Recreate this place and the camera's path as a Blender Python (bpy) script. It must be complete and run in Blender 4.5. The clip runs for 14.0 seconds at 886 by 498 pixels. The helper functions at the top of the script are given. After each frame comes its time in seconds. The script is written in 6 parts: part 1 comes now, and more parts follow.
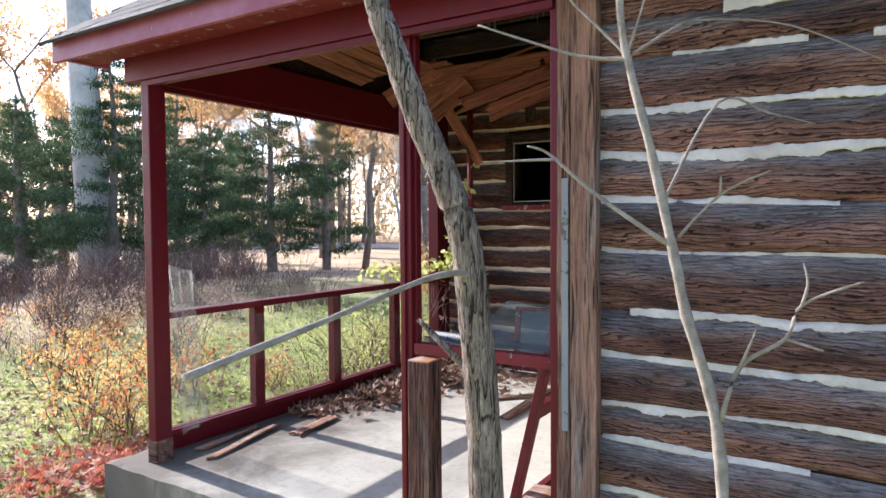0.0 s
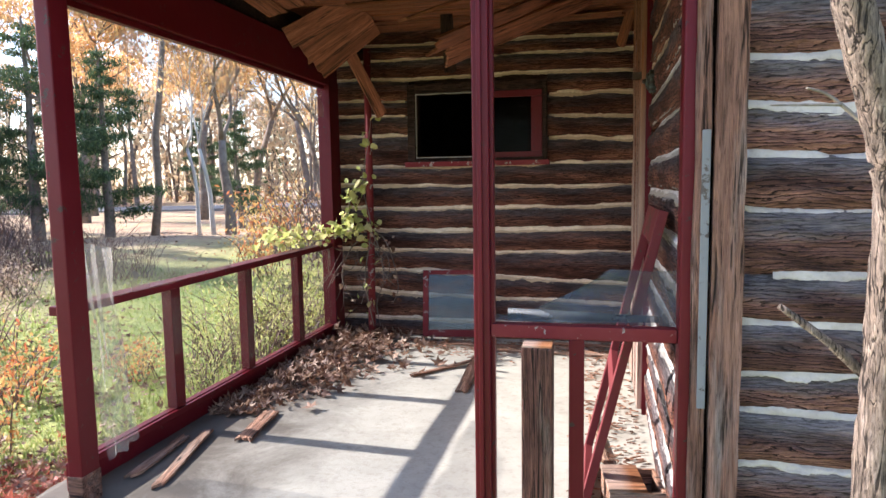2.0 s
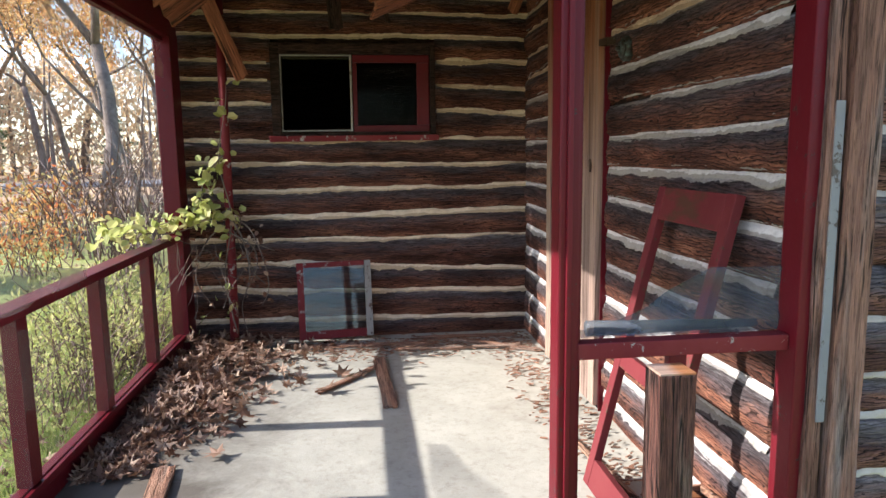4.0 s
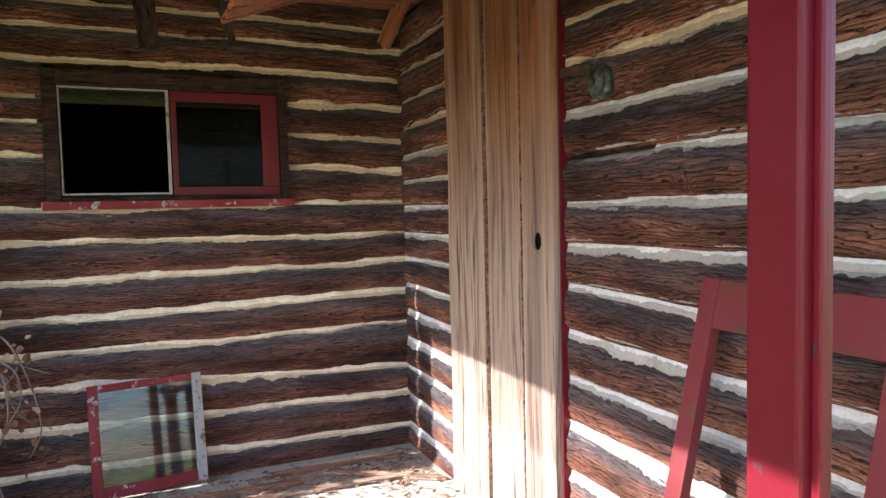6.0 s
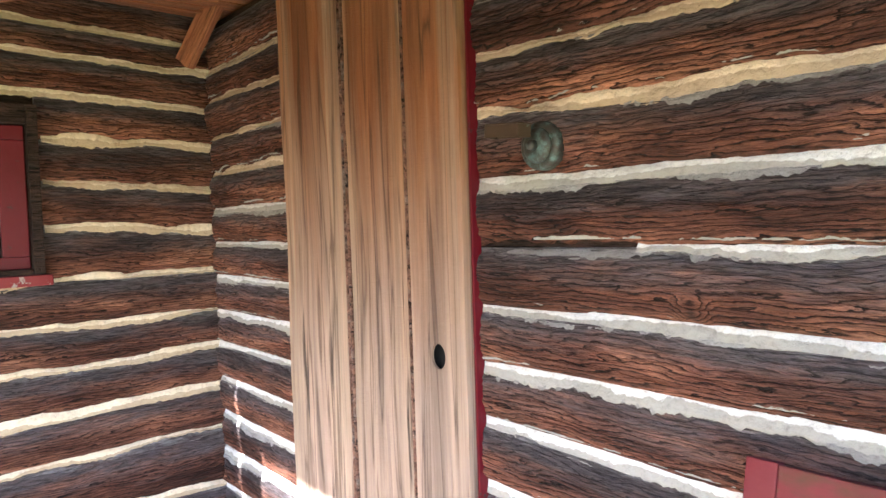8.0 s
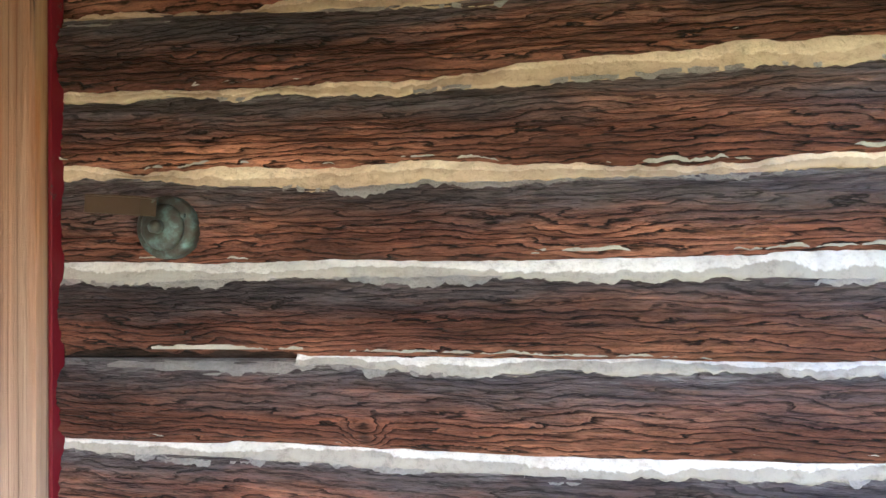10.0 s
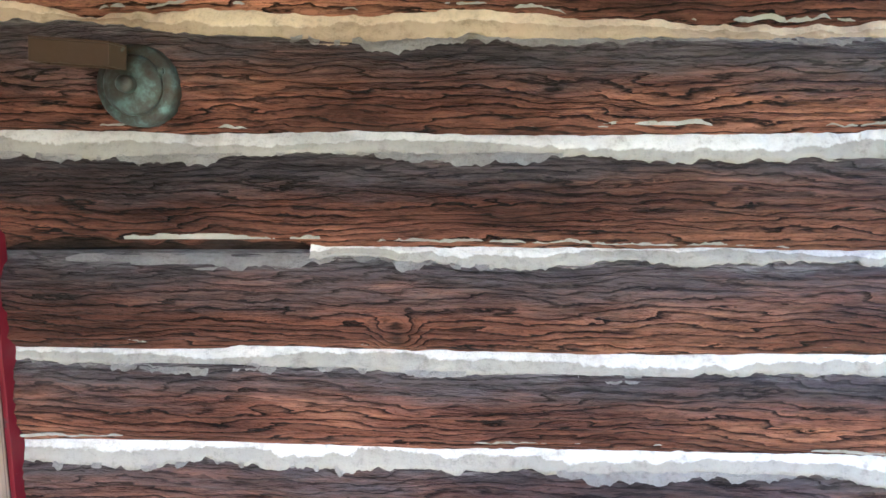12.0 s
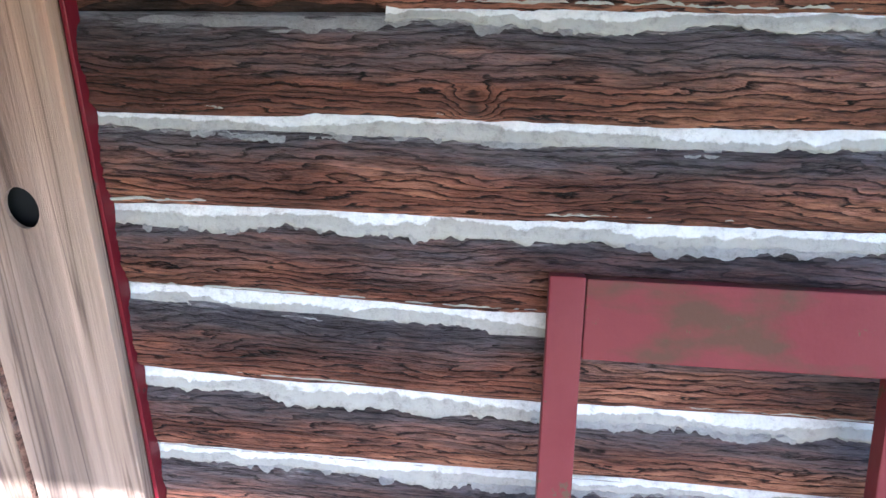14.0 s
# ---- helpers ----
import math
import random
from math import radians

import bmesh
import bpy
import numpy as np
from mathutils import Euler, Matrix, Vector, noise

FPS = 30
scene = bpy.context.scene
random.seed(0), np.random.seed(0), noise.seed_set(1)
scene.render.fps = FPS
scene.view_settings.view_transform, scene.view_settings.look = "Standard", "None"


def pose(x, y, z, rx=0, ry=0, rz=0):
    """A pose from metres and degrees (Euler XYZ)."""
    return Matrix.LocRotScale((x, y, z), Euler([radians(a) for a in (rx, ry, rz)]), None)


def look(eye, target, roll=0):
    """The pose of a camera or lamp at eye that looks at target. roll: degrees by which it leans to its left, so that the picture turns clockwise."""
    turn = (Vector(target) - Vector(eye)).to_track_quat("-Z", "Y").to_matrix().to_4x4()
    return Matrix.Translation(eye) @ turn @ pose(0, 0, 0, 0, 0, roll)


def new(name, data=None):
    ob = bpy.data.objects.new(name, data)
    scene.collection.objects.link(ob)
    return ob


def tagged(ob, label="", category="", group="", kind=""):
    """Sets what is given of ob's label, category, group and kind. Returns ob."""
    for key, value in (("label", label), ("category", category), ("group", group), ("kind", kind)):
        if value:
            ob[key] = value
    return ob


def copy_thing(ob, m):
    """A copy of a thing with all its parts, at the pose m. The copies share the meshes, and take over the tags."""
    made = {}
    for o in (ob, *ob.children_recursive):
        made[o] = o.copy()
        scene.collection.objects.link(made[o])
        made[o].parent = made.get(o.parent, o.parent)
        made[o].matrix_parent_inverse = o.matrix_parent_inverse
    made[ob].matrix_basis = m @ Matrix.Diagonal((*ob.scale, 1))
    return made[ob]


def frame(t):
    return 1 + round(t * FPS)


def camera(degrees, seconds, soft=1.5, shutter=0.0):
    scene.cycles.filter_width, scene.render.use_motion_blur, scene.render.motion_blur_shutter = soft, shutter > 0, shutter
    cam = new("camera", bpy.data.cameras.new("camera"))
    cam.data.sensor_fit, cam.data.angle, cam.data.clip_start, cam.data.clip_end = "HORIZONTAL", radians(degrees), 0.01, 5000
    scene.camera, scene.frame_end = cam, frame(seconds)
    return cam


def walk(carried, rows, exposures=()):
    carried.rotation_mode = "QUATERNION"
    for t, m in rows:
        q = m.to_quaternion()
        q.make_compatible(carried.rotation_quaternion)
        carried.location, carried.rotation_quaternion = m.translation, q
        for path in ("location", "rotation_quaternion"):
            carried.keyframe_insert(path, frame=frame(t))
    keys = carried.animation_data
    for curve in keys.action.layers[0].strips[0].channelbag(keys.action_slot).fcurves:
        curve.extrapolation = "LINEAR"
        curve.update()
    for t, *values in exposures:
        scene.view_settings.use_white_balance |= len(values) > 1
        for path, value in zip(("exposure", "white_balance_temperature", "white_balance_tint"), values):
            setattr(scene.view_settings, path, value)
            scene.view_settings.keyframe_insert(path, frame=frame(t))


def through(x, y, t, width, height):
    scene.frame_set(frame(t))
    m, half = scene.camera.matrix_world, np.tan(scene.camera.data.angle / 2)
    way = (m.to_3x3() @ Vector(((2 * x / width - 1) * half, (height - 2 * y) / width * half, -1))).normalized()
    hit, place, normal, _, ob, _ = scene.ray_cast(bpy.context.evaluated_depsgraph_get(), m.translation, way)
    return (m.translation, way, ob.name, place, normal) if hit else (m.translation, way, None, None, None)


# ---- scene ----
cam = camera(66.7, 14.0)
PATH = [
    (0, (0.123, 0.087, 1.255), (-0.952, 1.772, 1.184), -0.4),
    (0.5, (-0.183, 0.081, 1.255), (-1.175, 1.816, 1.182), -1.1),
    (1, (-0.505, 0.116, 1.276), (-1.382, 1.91, 1.171), -1.5),
    (1.5, (-0.784, 0.097, 1.27), (-1.517, 1.951, 1.107), -0.6),
    (2, (-1.066, 0.062, 1.271), (-1.516, 2.0, 1.068), -0.9),
    (2.2, (-1.168, 0.078, 1.266), (-1.526, 2.031, 1.025), -0.7),
    (4.3, (-2.051, 0.748, 1.304), (-1.713, 2.699, 1.02), -1.2),
    (4.5, (-2.09, 0.848, 1.335), (-1.678, 2.787, 1.067), -1.5),
    (5, (-2.129, 1.122, 1.336), (-1.595, 3.039, 1.137), -1.5),
    (5.5, (-2.123, 1.441, 1.367), (-1.452, 3.318, 1.203), -1.7),
    (6, (-2.132, 1.748, 1.344), (-1.337, 3.58, 1.225), -1.4),
    (6.5, (-2.11, 2.016, 1.465), (-1.249, 3.818, 1.36), -1.7),
    (7, (-2.128, 2.178, 1.493), (-1.205, 3.95, 1.413), -1.5),
    (7.5, (-2.096, 2.34, 1.502), (-0.994, 4.008, 1.429), -1.7),
    (8, (-1.979, 2.522, 1.573), (-0.661, 4.024, 1.485), -1.8),
    (8.5, (-1.905, 2.592, 1.63), (-0.294, 3.774, 1.531), -1.1),
    (9, (-1.911, 2.69, 1.676), (-0.05, 3.419, 1.618), -1.2),
    (9.2, (-1.919, 2.71, 1.665), (-0.015, 3.322, 1.663), -1.1),
    (11.3, (-1.72, 3.013, 1.674), (0.27, 3.155, 1.538), -0.0),
    (11.5, (-1.724, 3.028, 1.666), (0.263, 3.152, 1.469), 0.2),
    (12, (-1.723, 3.044, 1.648), (0.252, 3.144, 1.351), 0.2),
    (12.5, (-1.717, 3.052, 1.625), (0.237, 3.181, 1.219), 0.4),
    (13, (-1.721, 3.067, 1.607), (0.206, 3.231, 1.099), 0.5),
    (13.5, (-1.726, 3.08, 1.582), (0.157, 3.253, 0.93), 0.5),
    (14, (-1.748, 3.098, 1.559), (0.09, 3.287, 0.794), 0.7),
]
EXPOSURES = [(0, 1.54, 5850, 19), (2.2, 1.64, 5980, 18), (4.3, 1.44, 5950, 14), (5.5, 1.95, 5850, 13), (7, 3.13, 5780, 13), (9, 3.44, 5550, 13), (11.3, 3.42, 5400, 12), (12.5, 3.36, 5180, 11), (14, 3.02, 4970, 10)]
walk(cam, [(t, look(eye, target, roll)) for t, eye, target, roll in PATH], EXPOSURES)

# ---- light ----
SUN_WAY = Vector((1.0, -0.06, -0.56)).normalized()
sun_data = bpy.data.lights.new("sun", "SUN")
sun_data.energy, sun_data.angle, sun_data.color = 4.4, radians(0.6), (1.0, 0.93, 0.82)
sun = new("sun", sun_data)
sun.matrix_world = look((-20, 1.2, 11.2), Vector((-20, 1.2, 11.2)) + SUN_WAY)
world = bpy.data.worlds.new("sky")
scene.world = world
world.use_nodes = True
sky = world.node_tree.nodes.new("ShaderNodeTexSky")
sky.sky_type, sky.sun_disc = "NISHITA", False
sky.sun_elevation, sky.sun_rotation = math.asin(-SUN_WAY.z), math.atan2(-SUN_WAY.x, -SUN_WAY.y)
world.node_tree.links.new(sky.outputs[0], world.node_tree.nodes["Background"].inputs[0])
world.node_tree.nodes["Background"].inputs[1].default_value = 0.15


# ---- materials ----
def shader(name):
    m = bpy.data.materials.new(name)
    m.use_nodes = True
    return m, m.node_tree, m.node_tree.nodes["Principled BSDF"]


def node(tree, kind, **values):
    n = tree.nodes.new(kind)
    for k, v in values.items():
        n.inputs[k].default_value = v
    return n


def coords(tree, scale, space="Object", shift=True):
    tc = tree.nodes.new("ShaderNodeTexCoord")
    mp = node(tree, "ShaderNodeMapping", Scale=scale)
    tree.links.new(tc.outputs[space], mp.inputs["Vector"])
    if shift:
        info = tree.nodes.new("ShaderNodeObjectInfo")
        mul = tree.nodes.new("ShaderNodeMath")
        mul.operation = "MULTIPLY"
        mul.inputs[1].default_value = 37.0
        tree.links.new(info.outputs["Random"], mul.inputs[0])
        tree.links.new(mul.outputs[0], mp.inputs["Location"])
    return mp.outputs[0]


def noise_tex(tree, vec, scale, detail=5.0, rough=0.6, distort=0.0):
    n = node(tree, "ShaderNodeTexNoise", Scale=scale, Detail=detail, Roughness=rough, Distortion=distort)
    tree.links.new(vec, n.inputs["Vector"])
    return n.outputs["Fac"]


def ramp(tree, fac, stops):
    r = tree.nodes.new("ShaderNodeValToRGB")
    els = r.color_ramp.elements
    while len(els) < len(stops):
        els.new(0.5)
    for e, (p, c) in zip(els, stops):
        e.position, e.color = p, (*c, 1) if len(c) == 3 else c
    tree.links.new(fac, r.inputs[0])
    return r.outputs[0]


def mix(tree, fac, a, b, mode="MIX"):
    m = tree.nodes.new("ShaderNodeMix")
    m.data_type, m.blend_type = "RGBA", mode
    for s, v in ((m.inputs["Factor"], fac), (m.inputs["A"], a), (m.inputs["B"], b)):
        if isinstance(v, (int, float)):
            s.default_value = v
        elif isinstance(v, tuple):
            s.default_value = (*v, 1)
        else:
            tree.links.new(v, s)
    return m.outputs["Result"]


def bump(tree, bsdf, height, strength, distance=0.01):
    b = node(tree, "ShaderNodeBump", Strength=strength, Distance=distance)
    tree.links.new(height, b.inputs["Height"])
    tree.links.new(b.outputs[0], bsdf.inputs["Normal"])


def math_node(tree, op, a, b=None, c=None):
    n = tree.nodes.new("ShaderNodeMath")
    n.operation = op
    for k, v in enumerate((a, b, c)):
        if v is None:
            continue
        if isinstance(v, (int, float)):
            n.inputs[k].default_value = v
        else:
            tree.links.new(v, n.inputs[k])
    return n.outputs[0]


def grainy(name, dark, mid, light, grey, grey_amount, rough=0.85, stretch=(6.0, 28, 36), crack=0.5, relief=0.9, bleach=None, fibre=0.85):
    """Weathered wood: wavy fibres and thin cracks run along the axis with the smallest stretch."""
    m, t, b = shader(name)
    thin = tuple(q * 1.6 if q > 10 else q * 0.62 for q in stretch)
    n1 = noise_tex(t, coords(t, thin), 1.0, 2, 0.5, 0.7)
    n2 = noise_tex(t, coords(t, tuple(q * 2.4 for q in thin)), 1.0, 3, 0.55, 0.5)
    line1 = math_node(t, "ABSOLUTE", math_node(t, "SUBTRACT", math_node(t, "FRACT", math_node(t, "MULTIPLY", n1, 3.1)), 0.5))
    line2 = math_node(t, "ABSOLUTE", math_node(t, "SUBTRACT", math_node(t, "FRACT", math_node(t, "MULTIPLY", n2, 4.4)), 0.5))
    broken = noise_tex(t, coords(t, tuple(q * 0.8 for q in stretch)), 1.3, 5, 0.7)
    open_ = ramp(t, broken, [(0.62 - crack * 0.4, (0, 0, 0)), (0.74 - crack * 0.4, (1, 1, 1))])
    deep = math_node(t, "MAXIMUM", line1, math_node(t, "MULTIPLY", math_node(t, "SUBTRACT", 1.0, open_), 0.3))
    fib = noise_tex(t, coords(t, tuple(q * 1.9 for q in stretch)), 1.0, 9, 0.74, 0.5)
    tone = noise_tex(t, coords(t, tuple(q * 0.28 for q in stretch)), 1.6, 6, 0.65, 0.6)
    col = ramp(t, tone, [(0.3, dark), (0.5, mid), (0.7, light)])
    col = mix(t, ramp(t, n2, [(0.3, (0.0, 0.0, 0.0)), (0.7, (0.5, 0.5, 0.5))]), col, light)
    gmask = ramp(t, noise_tex(t, coords(t, tuple(q * 0.5 for q in stretch)), 1.2, 6, 0.65), [(0.62 - grey_amount * 0.35, (0, 0, 0)), (0.8 - grey_amount * 0.3, (1, 1, 1))])
    if bleach:
        # the foot of the planks has weathered paler than their sheltered top
        gen = t.nodes.new("ShaderNodeTexCoord")
        sep = t.nodes.new("ShaderNodeSeparateXYZ")
        t.links.new(gen.outputs["Generated"], sep.inputs[0])
        rr = t.nodes.new("ShaderNodeMapRange")
        rr.inputs["From Min"].default_value, rr.inputs["From Max"].default_value = 0.98, 0.66
        t.links.new(math_node(t, "MULTIPLY_ADD", tone, 0.5, sep.outputs["X"]), rr.inputs["Value"])
        col = mix(t, rr.outputs[0], col, mix(t, 0.75, col, bleach))
    col = mix(t, gmask, col, grey)
    fmask = ramp(t, line2, [(0.0, (0.28, 0.25, 0.24)), (0.11, (0.9, 0.9, 0.9)), (0.5, (1.15, 1.15, 1.15))])
    col = mix(t, 0.8, col, fmask, "MULTIPLY")
    cmask = ramp(t, deep, [(0.0, (0.04, 0.035, 0.035)), (0.05, (0.16, 0.14, 0.135)), (0.12, (0.85, 0.85, 0.85)), (0.2, (1.25, 1.23, 1.2)), (0.34, (1, 1, 1))])
    col = mix(t, 0.95, col, cmask, "MULTIPLY")
    col = mix(t, fibre, col, ramp(t, fib, [(0.34, (0.22, 0.2, 0.2)), (0.43, (0.75, 0.73, 0.72)), (0.5, (1.15, 1.15, 1.15)), (0.62, (1.8, 1.76, 1.72))]), "MULTIPLY")
    t.links.new(col, b.inputs["Base Color"])
    b.inputs["Roughness"].default_value = rough
    b.inputs["Specular IOR Level"].default_value = 0.3
    h = math_node(t, "ADD", ramp(t, deep, [(0.0, (0, 0, 0)), (0.14, (0.85, 0.85, 0.85)), (0.5, (1, 1, 1))]), math_node(t, "MULTIPLY", fib, 2.2))
    bump(t, b, h, relief, 0.016)
    return m


def log_bark(name, dark, mid, light, grey, top_grey=0.9, relief=1.0, grey_from=0.84, wash=(0.36, 0.345, 0.34), washed=0.7):
    """Hewn log: long wavy overlapping furrows along x, knots, a greyed upper face ("across": 0 foot to 1 top of the log)."""
    m, t, b = shader(name)
    at = t.nodes.new("ShaderNodeAttribute")
    at.attribute_name = "across"
    up = at.outputs["Fac"]
    p = coords(t, (1, 1, 1))
    sep = t.nodes.new("ShaderNodeSeparateXYZ")
    t.links.new(p, sep.inputs[0])
    # knots: a few of the cells of a coarse pattern
    vor = node(t, "ShaderNodeTexVoronoi", Scale=1.9)
    t.links.new(p, vor.inputs["Vector"])
    near = t.nodes.new("ShaderNodeMapRange")
    near.interpolation_type = "SMOOTHSTEP"
    near.inputs["From Min"].default_value, near.inputs["From Max"].default_value, near.inputs["To Min"].default_value, near.inputs["To Max"].default_value = 0.01, 0.1, 1.0, 0.0
    t.links.new(vor.outputs["Distance"], near.inputs["Value"])
    core = ramp(t, vor.outputs["Distance"], [(0.01, (1, 1, 1)), (0.032, (0, 0, 0))])
    # furrows: bands across the log, bent by wide and narrow noise
    wide = noise_tex(t, coords(t, (3.2, 6, 9)), 1.0, 3, 0.5)
    narrow = noise_tex(t, coords(t, (7, 20, 40)), 1.0, 4, 0.55, 0.3)
    tiny = noise_tex(t, coords(t, (30, 60, 110)), 1.0, 4, 0.65, 0.3)
    phase = math_node(t, "MULTIPLY", sep.outputs["Z"], 84.0)
    phase = math_node(t, "MULTIPLY_ADD", wide, 6.5, phase)
    phase = math_node(t, "MULTIPLY_ADD", narrow, 3.4, phase)
    phase = math_node(t, "MULTIPLY_ADD", tiny, 0.7, phase)
    phase = math_node(t, "MULTIPLY_ADD", near.outputs[0], 2.6, phase)
    saw = math_node(t, "FRACT", phase)
    saw2 = math_node(t, "FRACT", math_node(t, "MULTIPLY_ADD", phase, 2.3, math_node(t, "MULTIPLY", tiny, 2.0)))
    depth = noise_tex(t, coords(t, (5, 18, 30)), 1.3, 5, 0.65)
    low = t.nodes.new("ShaderNodeMapRange")
    low.inputs["From Min"].default_value, low.inputs["From Max"].default_value, low.inputs["To Min"].default_value, low.inputs["To Max"].default_value = 0.45, 0.85, 1.0, 0.45
    t.links.new(up, low.inputs["Value"])
    strong = math_node(t, "MULTIPLY", ramp(t, depth, [(0.33, (0.2, 0.2, 0.2)), (0.5, (1, 1, 1))]), low.outputs[0])
    tone = noise_tex(t, coords(t, (2.2, 9, 12)), 1.0, 5, 0.6)
    col = ramp(t, tone, [(0.32, dark), (0.5, mid), (0.7, light)])
    # the lip of each furrow stands lighter
    col = mix(t, 0.75, col, ramp(t, saw, [(0.0, (1.35, 1.3, 1.25)), (0.45, (1.0, 1.0, 1.0)), (0.8, (0.72, 0.7, 0.7))]), "MULTIPLY")
    fib = noise_tex(t, coords(t, (16, 110, 150)), 1.0, 6, 0.7, 0.3)
    # greyed top, in an uneven band
    wander = noise_tex(t, coords(t, (3, 14, 18)), 1.3, 6, 0.65)
    band = t.nodes.new("ShaderNodeMapRange")
    band.inputs["From Min"].default_value, band.inputs["From Max"].default_value, band.inputs["To Max"].default_value = grey_from, grey_from + 0.4, top_grey
    t.links.new(math_node(t, "MULTIPLY_ADD", wander, 0.95, up), band.inputs["Value"])
    col = mix(t, band.outputs[0], col, grey)
    flake = noise_tex(t, coords(t, (11, 60, 70)), 1.0, 7, 0.75)
    lime = t.nodes.new("ShaderNodeMapRange")
    lime.inputs["From Min"].default_value, lime.inputs["From Max"].default_value, lime.inputs["To Max"].default_value = 1.14, 1.3, washed
    t.links.new(math_node(t, "MULTIPLY_ADD", flake, 0.6, up), lime.inputs["Value"])
    col = mix(t, lime.outputs[0], col, wash)
    col = mix(t, 0.8, col, ramp(t, fib, [(0.33, (0.42, 0.4, 0.39)), (0.47, (0.92, 0.92, 0.92)), (0.64, (1.4, 1.38, 1.36))]), "MULTIPLY")
    crack = ramp(t, saw, [(0.7, (1, 1, 1)), (0.88, (0.12, 0.09, 0.08)), (0.95, (0.05, 0.038, 0.034)), (1.0, (0.9, 0.9, 0.9))])
    col = mix(t, strong, col, crack, "MULTIPLY")
    crack2 = ramp(t, saw2, [(0.72, (1, 1, 1)), (0.9, (0.3, 0.27, 0.26)), (1.0, (1, 1, 1))])
    col = mix(t, math_node(t, "MULTIPLY", strong, 0.65), col, crack2, "MULTIPLY")
    stain = noise_tex(t, coords(t, (1.6, 5, 7)), 1.0, 6, 0.65, 0.5)
    col = mix(t, 0.85, col, ramp(t, stain, [(0.36, (0.5, 0.48, 0.48)), (0.5, (1.0, 1.0, 1.0)), (0.66, (1.35, 1.32, 1.3))]), "MULTIPLY")
    hair = math_node(t, "ABSOLUTE", math_node(t, "SUBTRACT", math_node(t, "FRACT", math_node(t, "MULTIPLY", noise_tex(t, coords(t, (6, 60, 90)), 1.0, 3, 0.5, 0.4), 4.0)), 0.5))
    col = mix(t, 0.7, col, ramp(t, hair, [(0.0, (0.25, 0.22, 0.2)), (0.1, (1, 1, 1))]), "MULTIPLY")
    col = mix(t, math_node(t, "MULTIPLY", core, 0.85), col, (0.03, 0.018, 0.014))
    t.links.new(col, b.inputs["Base Color"])
    b.inputs["Roughness"].default_value = 0.85
    b.inputs["Specular IOR Level"].default_value = 0.25
    ridge = ramp(t, saw, [(0.0, (1, 1, 1)), (0.72, (0.6, 0.6, 0.6)), (0.9, (0, 0, 0)), (1.0, (1, 1, 1))])
    h = math_node(t, "ADD", math_node(t, "MULTIPLY", ridge, strong), math_node(t, "MULTIPLY", fib, 0.9))
    bump(t, b, h, relief, 0.018)
    return m


def painted(name, paint, under, chips=0.3, rough=0.5, fade=(0.3, 0.1, 0.1), moss=None):
    m, t, b = shader(name)
    v = coords(t, (3, 3, 3))
    chip = ramp(t, noise_tex(t, coords(t, (9, 9, 9)), 2.0, 8, 0.72), [(0.66 - chips * 0.16, (0, 0, 0)), (0.69 - chips * 0.16, (1, 1, 1))])
    tone = noise_tex(t, v, 1.4, 5, 0.6)
    col = mix(t, ramp(t, tone, [(0.35, (0, 0, 0)), (0.75, (0.55, 0.55, 0.55))]), paint, fade)
    col = mix(t, chip, col, under)
    if moss:
        col = mix(t, ramp(t, noise_tex(t, coords(t, (5, 5, 11)), 1.1, 5, 0.6), [(0.5, (0, 0, 0)), (0.64, (0.8, 0.8, 0.8))]), col, moss)
    t.links.new(col, b.inputs["Base Color"])
    b.inputs["Roughness"].default_value = rough
    b.inputs["Specular IOR Level"].default_value = 0.22
    h = mix(t, 0.5, noise_tex(t, coords(t, (30, 30, 30)), 1.0, 5, 0.6), chip, "SUBTRACT")
    bump(t, b, h, 0.25, 0.004)
    return m


